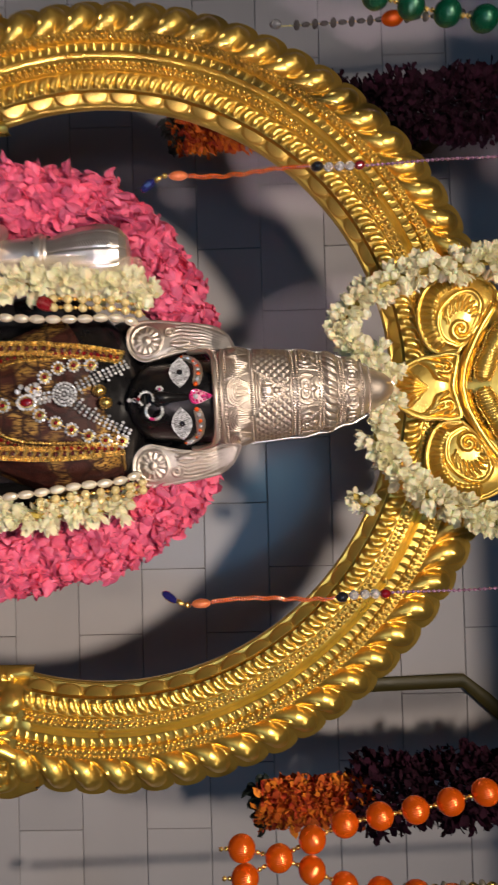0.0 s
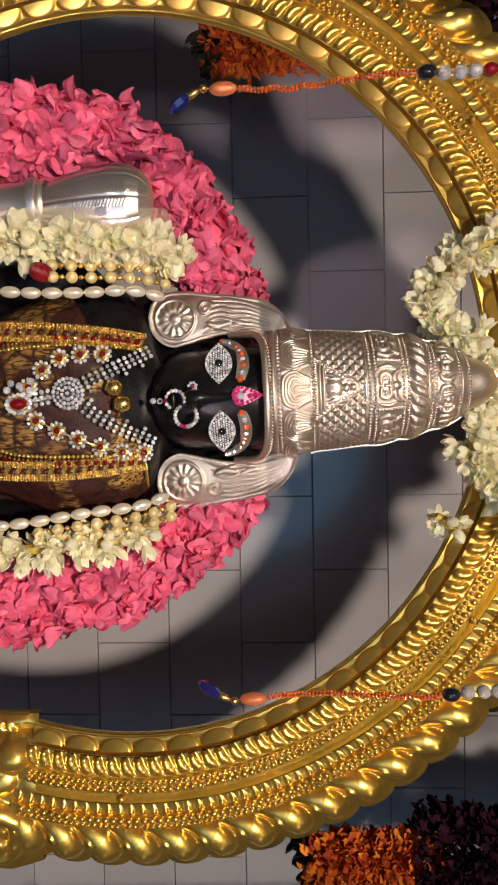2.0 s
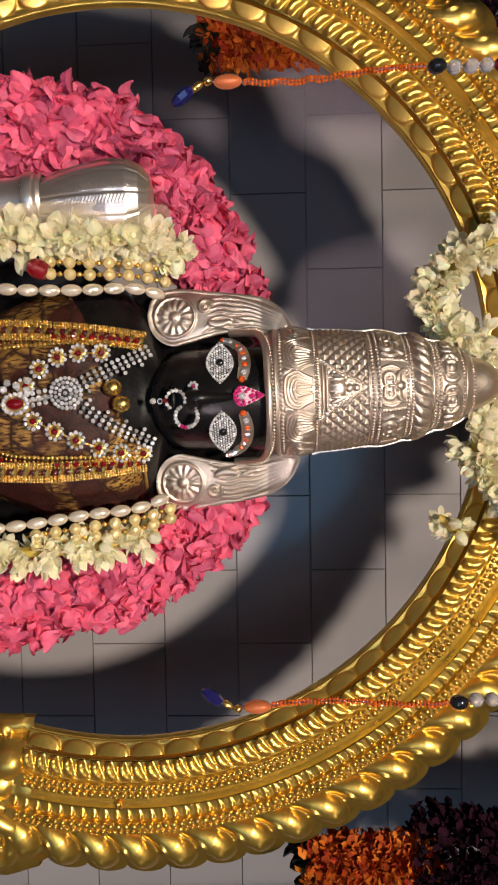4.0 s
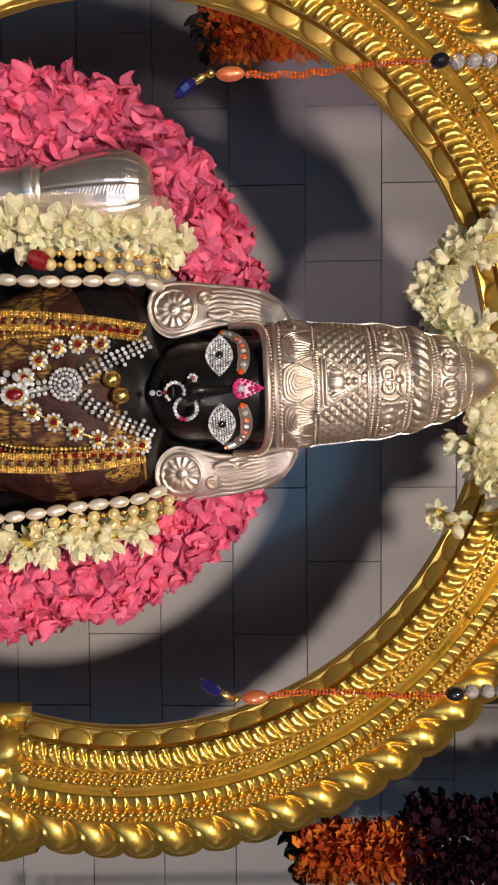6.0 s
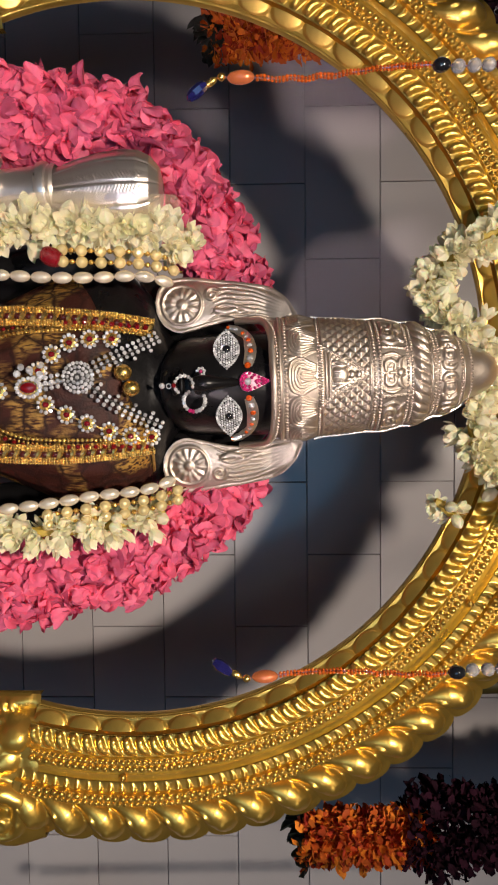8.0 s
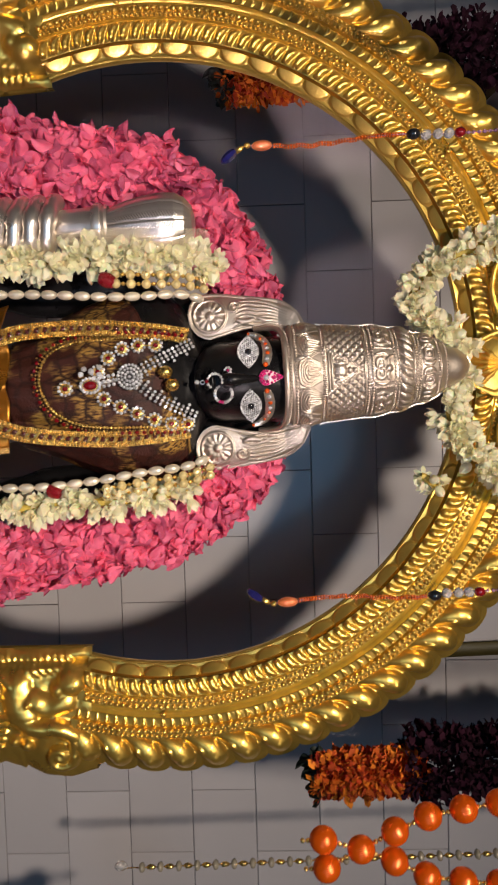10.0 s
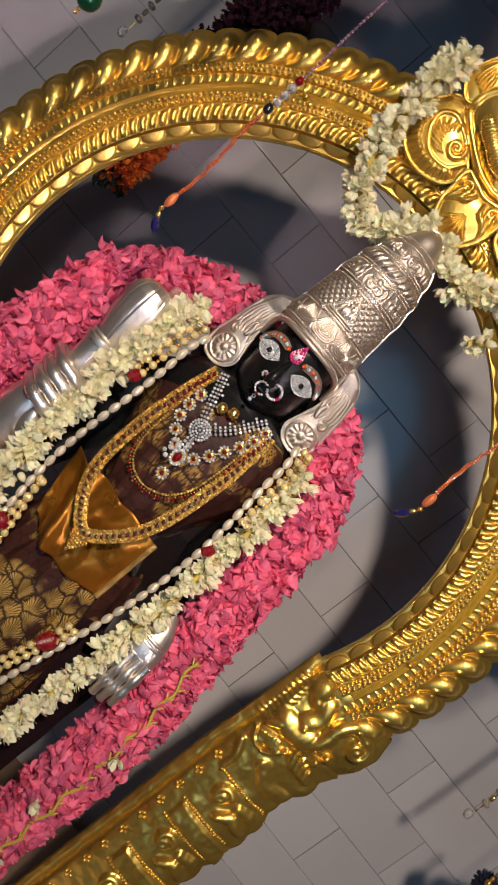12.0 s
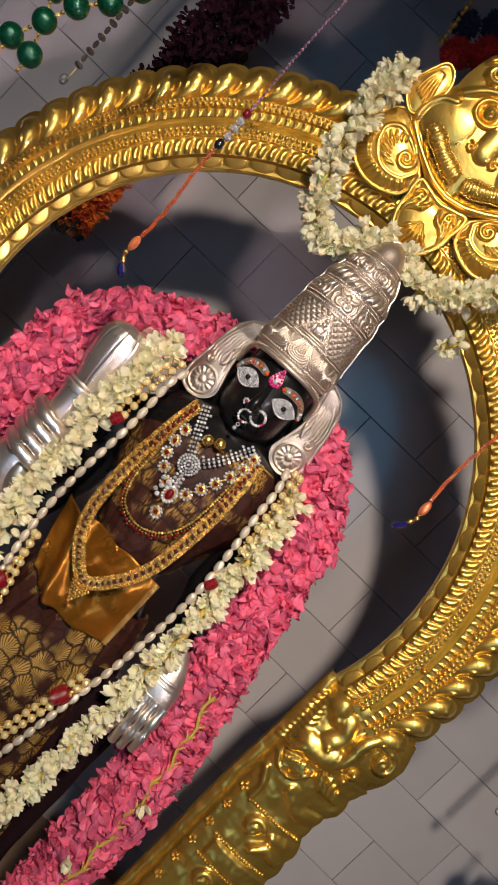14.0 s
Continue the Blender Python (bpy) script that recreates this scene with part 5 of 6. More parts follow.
flower_rope("jasmine_garland", [(-0.163, 0.070, 1.885), (-0.166, 0.062, 1.83), (-0.160, 0.058, 1.755), (-0.143, 0.068, 1.685), (-0.118, 0.080, 1.645), (-0.086, 0.075, 1.627), (-0.058, 0.060, 1.650), (-0.036, 0.060, 1.680), (-0.010, 0.062, 1.690)],
            0.020, 240, "string of small white jasmine flowers draped over the arch top", 0.86, 5, (1, 2, 2, 2, 3, 3))
flower_rope("jasmine_garland", [(0.005, 0.062, 1.688), (0.030, 0.062, 1.672), (0.060, 0.066, 1.668), (0.095, 0.066, 1.684), (0.130, 0.062, 1.715), (0.155, 0.060, 1.755), (0.175, 0.060, 1.80), (0.190, 0.065, 1.86)],
            0.020, 230, "string of small white jasmine flowers draped over the arch top", 0.86, 6, (1, 2, 2, 2, 3, 3))
flower_rope("jasmine_sprig", [(0.138, 0.100, 1.634), (0.142, 0.100, 1.642), (0.150, 0.104, 1.650), (0.158, 0.110, 1.660)], 0.014, 9, "loose sprig of white jasmine on the arch's inner edge", 0.85, 7)


# ---- pearls ----
oval = Shape().blob((0, 0, 0), (0.0056, 0.0056, 0.0096), None, 14, 10).mesh("pearl", PEARL)
round_pearl = Shape().blob((0, 0, 0), 0.0057, None, 12, 9).mesh("pearl", PEARL_GOLD)
dot = Shape().blob((0, 0, 0), 0.0026, None, 8, 6).mesh("spacer_bead", CHAIN)


def string_of(name, path, me, gap, label, category="necklace", group="", spacer=None, long=True):
    P0 = smooth_path(path, 60)
    n = max(2, int(length(P0) / gap))
    P = smooth_path([tuple(p) for p in P0], 2 * n + 1)
    g = thing(name, path[0], label, category, group)
    part("thread", Shape().tube(P[::2] if n > 3 else P, 0.0008, 5), CHAIN, g)
    for i in range(n):
        d = P[2 * i + 2] - P[2 * i]
        piece("pearl", me, g, Matrix.Translation(P[2 * i + 1]) @ turn_to(d))
        if spacer and i:
            piece("spacer_bead", spacer, g, Matrix.Translation(P[2 * i]))
    return g


string_of("pearl_string", [(-0.096, -0.012, 1.368), (-0.102, -0.026, 1.34), (-0.101, -0.036, 1.30), (-0.102, -0.043, 1.255), (-0.108, -0.045, 1.19), (-0.111, -0.045, 1.13), (-0.107, -0.050, 1.06), (-0.094, -0.055, 0.985), (-0.07, -0.058, 0.90), (-0.035, -0.060, 0.82)],
          oval, 0.0186, "string of oval cream pearls lying on the chest", group="pearl strings")
string_of("pearl_string", [(0.090, -0.012, 1.362), (0.098, -0.026, 1.335), (0.101, -0.036, 1.29), (0.107, -0.043, 1.235), (0.111, -0.045, 1.17), (0.108, -0.047, 1.10), (0.099, -0.052, 1.02), (0.083, -0.057, 0.925), (0.064, -0.060, 0.82), (0.045, -0.060, 0.74), (0.0, -0.06, 0.70)],
          oval, 0.0186, "string of oval cream pearls lying on the chest", group="pearl strings")
for dx in (0.0, 0.0105):
    string_of("yellow_pearl_string", [(-0.108 - dx, -0.004, 1.376), (-0.114 - dx, -0.022, 1.34), (-0.115 - dx, -0.034, 1.30), (-0.117 - dx, -0.040, 1.262)], round_pearl, 0.0165, "short string of round yellow pearls with gold spacers", group="yellow pearl strings", spacer=dot)
    string_of("yellow_pearl_string", [(0.100 + dx * 0.9, -0.004, 1.370), (0.108 + dx * 0.9, -0.024, 1.335), (0.112 + dx * 0.9, -0.035, 1.29), (0.118 + dx * 0.9, -0.041, 1.235)], round_pearl, 0.0165, "short string of round yellow pearls with gold spacers", group="yellow pearl strings", spacer=dot)
    string_of("yellow_pearl_string", [(-0.094 - dx * 0.6, -0.058, 1.085), (-0.090 + dx, -0.060, 1.01), (-0.075 + dx, -0.064, 0.93), (-0.05 + dx, -0.066, 0.86)], round_pearl, 0.0140, "string of round yellow pearls with gold spacers", group="yellow pearl strings", spacer=dot)
    string_of("yellow_pearl_string", [(0.086 - dx, -0.060, 0.985), (0.070 - dx, -0.064, 0.92), (0.052 - dx, -0.066, 0.85), (0.03 - dx, -0.066, 0.79)], round_pearl, 0.0140, "string of round yellow pearls with gold spacers", group="yellow pearl strings", spacer=dot)
for p, r in (((-0.120, -0.044, 1.262), 0.0088), ((0.117, -0.046, 1.185), 0.008), ((0.071, -0.066, 0.945), 0.0128), ((-0.092, -0.064, 1.000), 0.0128)):
    s = Shape()
    for k in range(19):
        t = -0.9 + 1.8 * k / 18
        rr = r * 0.92 * math.sqrt(1 - 0.55 * t * t)
        s.tube([(rr * math.cos(a), rr * math.sin(a), t * r) for a in np.linspace(0, 2 * math.pi, 18, endpoint=False)], r * 0.085, 5, 1.0, (0, 0, 1), closed=True)
    s.blob((0, 0, 0), (r * 0.85, r * 0.85, r * 0.95))
    me = s.mesh("thread_wrapped_bead", REDTHREAD)
    tagged(piece("thread_wrapped_bead", me, None, Matrix.Translation(p) @ Matrix.Rotation(radians(25), 4, "Y")), "bright red silk-wrapped bead between the pearls", "bead", "red beads")


# ---- necklaces ----
def on_chest(pts, lift, n):
    return smooth_path([(x, min(chest_y(x, z) - lift, float(np.interp(z, [1.10, 1.16], [-0.062, 1.0]))), z) for x, z in pts], n)


def stone_flower(parent, p, r, mat=RUBY):
    f = part("stone_flower", Shape().blob(Vector(p) + Vector((0, 0.001, 0)), (r * 0.95, 0.0015, r * 0.95)), CHAIN, parent, "gold flower with a red stone ringed by white crystals")
    gems("crystal", [Vector(p) + Vector((r * math.cos(a), -0.001, r * math.sin(a))) for a in np.linspace(0, 2 * math.pi, 10, endpoint=False)], r * 0.27, CRYSTAL, f)
    part("red_stone", Shape().blob(Vector(p) + Vector((0, -0.0015, 0)), (r * 0.40, r * 0.36, r * 0.44)), mat, f)


collar = thing("crystal_collar", (-0.008, -0.05, 1.279), "V-shaped white crystal necklace with a round brooch and pendant", "necklace", "necklaces")
BR = (-0.0095, 1.2815)
for end in ((-0.045, 1.350), (0.038, 1.350)):
    mid = ((BR[0] + end[0]) / 2 + 0.002, (BR[1] + end[1]) / 2 - 0.003)
    P = on_chest([BR, mid, end], 0.012, 15)
    s = []
    for k in range(2, 15):
        d = (P[k] - P[k - 1]).normalized()
        side = d.cross(Vector((0, 1, 0))).normalized()
        for j in range(4):
            if j == 3 and k % 3:
                continue
            s.append(P[k] + side * (j - 1.4) * 0.0046 * (1 if end[0] > 0 else -1) + Vector((0, -0.0014, 0)))
    strap = part("crystal_strap", Shape().tube(P[1:], 0.0010, 6), DARKSET, collar, "silver strap with rows of white crystals")
    gems("crystal", s, 0.0020, CRYSTAL, strap)
by = chest_y(*BR) - 0.014
brooch = part("brooch", Shape().blob((BR[0], by + 0.001, BR[1]), (0.0150, 0.003, 0.0150), None, 18, 8), DARKSET, collar, "round brooch paved with white crystals")
gems("crystal", [(BR[0] + q * math.cos(a), by - 0.003 + 0.15 * q, BR[1] + q * math.sin(a)) for q, n in ((0.0135, 22), (0.0095, 15), (0.0054, 9), (0.0, 1)) for a in np.linspace(0, 2 * math.pi, n, endpoint=False)], 0.0019, CRYSTAL, brooch)
bar = part("crystal_bar", Shape().tube([(BR[0] + 0.002, chest_y(0, BR[1]) - 0.009, BR[1] - 0.014), (BR[0] + 0.006, chest_y(0, 1.245) - 0.009, 1.244)], 0.0020, 6), SILVER_BRIGHT, collar)
s = []
for i in range(4):
    for j in range(3):
        x, z = BR[0] + 0.002 + (j - 1) * 0.0052 + 0.001 * i, BR[1] - 0.019 - i * 0.0055
        s.append((x, chest_y(x, z) - 0.012, z))
gems("crystal", s, 0.0023, CRYSTAL, bar)
px, pz = -0.002, 1.236
py = chest_y(px, pz) - 0.013
pend = part("pendant", Shape().blob((px, py + 0.002, pz), (0.0095, 0.0016, 0.0120), None, 18, 8), CHAIN, collar, "oval dark red stone ringed by crystals")
gems("crystal", [(px + 0.0085 * math.cos(a), py, pz + 0.0110 * math.sin(a)) for a in np.linspace(0, 2 * math.pi, 16, endpoint=False)], 0.0022, CRYSTAL, pend)
gems("crystal", [(px + dx, py, pz + dz) for dx, dz in ((-0.016, 0.002), (-0.019, -0.006), (-0.013, -0.010), (-0.020, 0.012), (-0.012, 0.011))], 0.0034, CRYSTAL, pend)
part("red_stone", Shape().blob((px, py - 0.001, pz), (0.0055, 0.004, 0.0080), None, 12, 8), RUBY, pend)
stone_flower(collar, (px + 0.002, chest_y(px, 1.206) - 0.012, 1.206), 0.0075)
flowers = thing("stone_flower_necklace", (0, -0.05, 1.24), "necklace of red stone flowers ringed with white crystals", "necklace", "necklaces")
fl = [(-0.045, 1.310), (-0.045, 1.291), (-0.042, 1.273), (-0.032, 1.257), (-0.017, 1.245)]
fr = [(0.049, 1.340), (0.047, 1.322), (0.041, 1.304), (0.033, 1.286), (0.024, 1.268), (0.014, 1.250)]
for x, z in fl + fr:
    stone_flower(flowers, (x, chest_y(x, z) - 0.010, z), 0.0072)
for seq in (fl, fr):
    part("link_wire", Shape().tube(on_chest(seq, 0.008, 20), 0.0009, 5), CHAIN, flowers)
for bx, bz in ((-0.013, 1.320), (0.002, 1.327)):
    solid("gold_bead", Shape().blob((bx, chest_y(0, 1.31) - 0.010, bz), (0.0078, 0.0078, 0.0085), None, 14, 10), CHAIN, "smooth copper-gold bead at the throat", "bead", "gold beads")
red = thing("red_bead_necklace", (0, -0.05, 1.18), "oval gold chain edged with small red beads", "necklace", "necklaces")
RP = on_chest([(-0.050, 1.338), (-0.054, 1.300), (-0.055, 1.255), (-0.052, 1.210), (-0.038, 1.183), (-0.010, 1.174), (0.022, 1.186), (0.041, 1.215), (0.047, 1.250), (0.049, 1.295), (0.052, 1.335)], 0.009, 95)
s, t = Shape(), []
for k, p in enumerate(RP):
    s.blob(p, 0.0022, None, 6, 4)
    d = (RP[min(94, k + 1)] - RP[max(0, k - 1)]).normalized()
    o = d.cross(Vector((0, 1, 0))).normalized()
    o = -o if o.dot(p - Vector((0, p.y, 1.27))) < 0 else o
    s.blob(p + o * 0.0042, 0.0014, None, 6, 4)
    if k % 2 == 0:
        t.append(p + o * 0.0062)
    elif k % 4 == 1:
        s.blob(p + o * 0.0085, 0.0013, None, 5, 4)
tagged(part("gold_beading", s, CHAIN, red), kind="stuff")
gems("red_bead", t, 0.0025, RUBY, red)
gold = thing("gold_chain_necklace", (0, -0.05, 1.08), "broad gold rope chain hanging to the waist", "necklace", "necklaces")
GP = [Vector((q.x, min(q.y, float(np.interp(q.z, [1.12, 1.165, 1.21, 1.26, 1.30], [-0.067, -0.056, -0.048, -0.040, 0.0]))), q.z)) for q in on_chest([(-0.056, 1.345), (-0.063, 1.300), (-0.067, 1.255), (-0.068, 1.20), (-0.063, 1.150), (-0.043, 1.110), (-0.008, 1.080), (0.025, 1.110), (0.046, 1.150), (0.056, 1.200), (0.061, 1.26), (0.060, 1.300), (0.057, 1.340)], 0.010, 250)]
for off, r in ((-0.0080, 0.0015), (-0.0058, 0.0017), (-0.0036, 0.0014), (0.0036, 0.0014), (0.0058, 0.0017), (0.0080, 0.0015)):
    s = Shape()
    for k, p in enumerate(GP):
        d = (GP[min(249, k + 1)] - GP[max(0, k - 1)]).normalized()
        o = d.cross(Vector((0, 1, 0))).normalized()
        s.blob(p + o * off + Vector((0, 0.0008 * math.sin(k * 1.9), 0)), r, None, 6, 4)
    tagged(part("rope_strand", s, CHAIN, gold), kind="stuff")
s = Shape()
for k in range(1, 249, 4):
    d = (GP[k + 1] - GP[k - 1]).normalized()
    o = d.cross(Vector((0, 1, 0))).normalized()
    s.tube([GP[k] - o * 0.0040 - d * 0.0022, GP[k] + Vector((0, -0.0012, 0)), GP[k] + o * 0.0040 + d * 0.0022], [0.0017, 0.0026, 0.0017], 6)
tagged(part("cross_link", s, CHAIN, gold), kind="stuff")
s = Shape()
for k in range(3, 247, 4):
    s.blob(GP[k] + Vector((0, 0.0004, 0)), (0.0037, 0.0022, 0.0037), None, 7, 5)
tagged(part("inner_stone", s, GARNET, gold, "dark red stones between the gold strands"), kind="stuff")
s = Shape()
tx, tz2 = -0.006, 1.073
for i in range(7):
    for j in range(7 - i):
        s.blob((tx + (j - (6 - i) / 2) * 0.0042, -0.070, tz2 - i * 0.0042), 0.0024, None, 6, 4)
part("end_piece", s, CHAIN, gold, "triangular gold end piece")

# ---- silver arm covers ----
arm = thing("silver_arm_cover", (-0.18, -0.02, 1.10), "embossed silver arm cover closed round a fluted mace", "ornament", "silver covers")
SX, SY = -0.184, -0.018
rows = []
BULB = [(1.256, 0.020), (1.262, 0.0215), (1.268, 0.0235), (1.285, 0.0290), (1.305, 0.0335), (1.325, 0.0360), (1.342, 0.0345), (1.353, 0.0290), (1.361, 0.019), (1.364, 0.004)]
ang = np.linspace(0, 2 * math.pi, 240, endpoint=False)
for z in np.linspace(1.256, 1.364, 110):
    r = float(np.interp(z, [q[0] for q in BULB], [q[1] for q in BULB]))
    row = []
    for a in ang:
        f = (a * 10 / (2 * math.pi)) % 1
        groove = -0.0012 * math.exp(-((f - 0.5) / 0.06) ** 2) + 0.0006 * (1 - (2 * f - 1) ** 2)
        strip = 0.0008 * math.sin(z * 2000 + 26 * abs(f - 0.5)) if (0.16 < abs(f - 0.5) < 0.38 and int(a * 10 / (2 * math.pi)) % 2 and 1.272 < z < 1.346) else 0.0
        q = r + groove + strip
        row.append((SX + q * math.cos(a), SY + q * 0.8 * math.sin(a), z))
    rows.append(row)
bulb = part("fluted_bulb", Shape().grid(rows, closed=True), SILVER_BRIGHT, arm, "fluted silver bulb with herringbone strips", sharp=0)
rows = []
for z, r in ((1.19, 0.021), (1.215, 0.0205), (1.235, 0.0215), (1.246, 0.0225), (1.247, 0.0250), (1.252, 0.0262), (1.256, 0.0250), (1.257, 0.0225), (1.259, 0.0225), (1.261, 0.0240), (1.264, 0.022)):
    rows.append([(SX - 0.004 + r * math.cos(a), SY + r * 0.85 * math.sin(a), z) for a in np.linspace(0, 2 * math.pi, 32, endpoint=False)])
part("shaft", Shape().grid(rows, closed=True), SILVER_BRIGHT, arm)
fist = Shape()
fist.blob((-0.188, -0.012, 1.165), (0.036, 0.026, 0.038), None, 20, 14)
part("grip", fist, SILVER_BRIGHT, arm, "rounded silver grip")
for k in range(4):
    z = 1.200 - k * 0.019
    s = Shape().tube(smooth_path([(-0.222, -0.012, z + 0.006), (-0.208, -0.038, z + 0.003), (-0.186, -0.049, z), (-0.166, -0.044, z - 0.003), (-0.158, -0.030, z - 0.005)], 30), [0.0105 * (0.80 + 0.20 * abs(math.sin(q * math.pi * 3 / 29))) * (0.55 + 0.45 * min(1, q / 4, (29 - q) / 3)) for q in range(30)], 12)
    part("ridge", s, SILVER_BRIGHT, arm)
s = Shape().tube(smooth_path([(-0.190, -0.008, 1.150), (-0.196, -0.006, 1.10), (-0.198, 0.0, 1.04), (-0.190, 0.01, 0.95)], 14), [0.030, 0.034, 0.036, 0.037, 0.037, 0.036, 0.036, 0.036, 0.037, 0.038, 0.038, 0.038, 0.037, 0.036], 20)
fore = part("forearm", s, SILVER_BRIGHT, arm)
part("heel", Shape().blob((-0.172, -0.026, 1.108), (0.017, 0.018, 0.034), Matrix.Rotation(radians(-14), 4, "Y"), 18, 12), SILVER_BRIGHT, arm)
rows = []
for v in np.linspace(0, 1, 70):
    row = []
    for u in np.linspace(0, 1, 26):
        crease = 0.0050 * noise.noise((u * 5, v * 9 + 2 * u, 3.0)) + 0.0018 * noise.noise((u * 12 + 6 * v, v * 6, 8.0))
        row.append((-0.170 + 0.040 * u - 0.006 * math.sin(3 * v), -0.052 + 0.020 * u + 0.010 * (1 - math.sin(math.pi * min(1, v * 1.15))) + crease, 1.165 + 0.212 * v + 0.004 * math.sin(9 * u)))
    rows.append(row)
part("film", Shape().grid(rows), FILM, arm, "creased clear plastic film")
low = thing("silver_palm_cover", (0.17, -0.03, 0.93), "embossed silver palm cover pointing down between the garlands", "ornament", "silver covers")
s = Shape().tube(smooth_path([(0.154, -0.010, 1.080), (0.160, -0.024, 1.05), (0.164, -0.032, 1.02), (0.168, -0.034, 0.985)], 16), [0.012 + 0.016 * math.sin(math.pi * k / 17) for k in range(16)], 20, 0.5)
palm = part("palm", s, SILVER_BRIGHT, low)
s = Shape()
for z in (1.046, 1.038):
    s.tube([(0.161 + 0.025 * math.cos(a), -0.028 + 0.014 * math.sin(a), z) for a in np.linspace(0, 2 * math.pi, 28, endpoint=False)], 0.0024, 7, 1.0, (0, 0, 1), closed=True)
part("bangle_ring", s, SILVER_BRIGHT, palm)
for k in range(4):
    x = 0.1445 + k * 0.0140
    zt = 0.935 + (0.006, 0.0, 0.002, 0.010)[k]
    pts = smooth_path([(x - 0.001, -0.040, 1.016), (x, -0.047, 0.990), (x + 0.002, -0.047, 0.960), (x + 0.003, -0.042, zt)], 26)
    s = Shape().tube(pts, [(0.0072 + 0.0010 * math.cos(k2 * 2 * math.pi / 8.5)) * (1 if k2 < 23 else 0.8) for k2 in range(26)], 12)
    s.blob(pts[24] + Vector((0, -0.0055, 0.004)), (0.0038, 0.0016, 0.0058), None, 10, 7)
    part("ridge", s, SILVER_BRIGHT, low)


# ---- hanging bead strings in front of the arch ----
def hanging_string(x, y, bend):
    h = thing("hanging_bead_string", (x, y, 1.41), "thin hanging string of orange beads ending in a blue crystal drop", "bead string", "hanging strings")
    rng = random.Random(int(1000 * abs(x)))
    X = lambda z: x + bend * 0.0022 * math.sin((z - 1.45) * 42) * (1 if z < 1.59 else 0.3)
    s = Shape()
    s.blob((X(1.411) + 0.0095 * bend, y, 1.4135), (0.0046, 0.0046, 0.0095), Matrix.Rotation(radians(-38 * bend), 4, "Y"), 7, 5)
    part("crystal_drop", s, BLUEBEAD, h, "faceted dark blue crystal drop", smooth=False)
    part("cap", Shape().blob((X(1.425) + 0.0035 * bend, y, 1.4235), (0.0026, 0.0026, 0.0052), Matrix.Rotation(radians(-34 * bend), 4, "Y")).blob((X(1.43), y, 1.4310), 0.0030), CHAIN, h)
    part("pearl_drop", Shape().blob((X(1.444), y, 1.4445), (0.0050, 0.0050, 0.0098), None, 12, 8), PEACH, h, "peach pearl drop")
    s = Shape()
    z = 1.456
    while z < 1.578:
        for k in range(3):
            a = z * 900 + k * 2.1
            s.blob((X(z) + 0.0014 * math.cos(a) + 0.0005 * math.sin(z * 330), y + 0.0014 * math.sin(a), z), 0.00125 * rng.uniform(0.8, 1.2), None, 6, 4)
        z += 0.0026
    tagged(part("orange_strand", s, ORANGEBEAD, h, "twisted strand of orange seed beads"), kind="stuff")
    part("black_bead", Shape().blob((X(1.584), y, 1.584), (0.0052, 0.0052, 0.0065), None, 12, 8), BLACKBEAD, h)
    for z, mat in ((1.5955, CLEARBEAD), (1.6065, CLEARBEAD), (1.6165, CLEARBEAD)):
        part("clear_bead", Shape().blob((x, y, z), 0.0050, None, 10, 8), mat, h)
    part("red_bead", Shape().blob((x, y, 1.6265), (0.0048, 0.0048, 0.0055), None, 10, 8), RUBY, h)
    s = Shape()
    z = 1.634
    while z < 1.80:
        s.blob((X(z), y, z), 0.0019, None, 6, 4)
        z += 0.0050
    tagged(part("lilac_strand", s, LILACBEAD, h, "strand of small lilac beads"), kind="stuff")
    for k in range(30):
        part("clear_bead", Shape().blob((x, y, 1.806 + k * 0.0095), 0.0046 if k % 3 else 0.0032, None, 8, 6), CLEARBEAD if k % 3 else CHAIN, h)
    part("thread", Shape().tube([(X(z), y, z) for z in np.linspace(1.43, 2.14, 60)], 0.0006, 5), LILACBEAD, h)


hanging_string(-0.207, -0.186, 1)
hanging_string(0.220, -0.185, -1)


def silk_ball(mat):
    """A ball wound from pole to pole with fine glossy threads."""
    rows = []
    for i in range(15):
        t = math.pi * i / 14
        r = 0.0139 * math.sin(t)
        ang = np.linspace(0, 2 * math.pi, 176, endpoint=False)
        wind = 1 + 0.009 * np.cos(44 * ang)
        rows.append([(r * w * math.cos(a), r * w * math.sin(a), 0.0148 * math.cos(t)) for a, w in zip(ang, wind)])
    return Shape().grid(rows, closed=True).mesh("silk_bead", mat, sharp=0)


small_gold = Shape().blob((0, 0, -0.0028), 0.0026, None, 8, 6).blob((0, 0, 0.0028), 0.0026, None, 8, 6).mesh("gold_spacer", CHAIN)


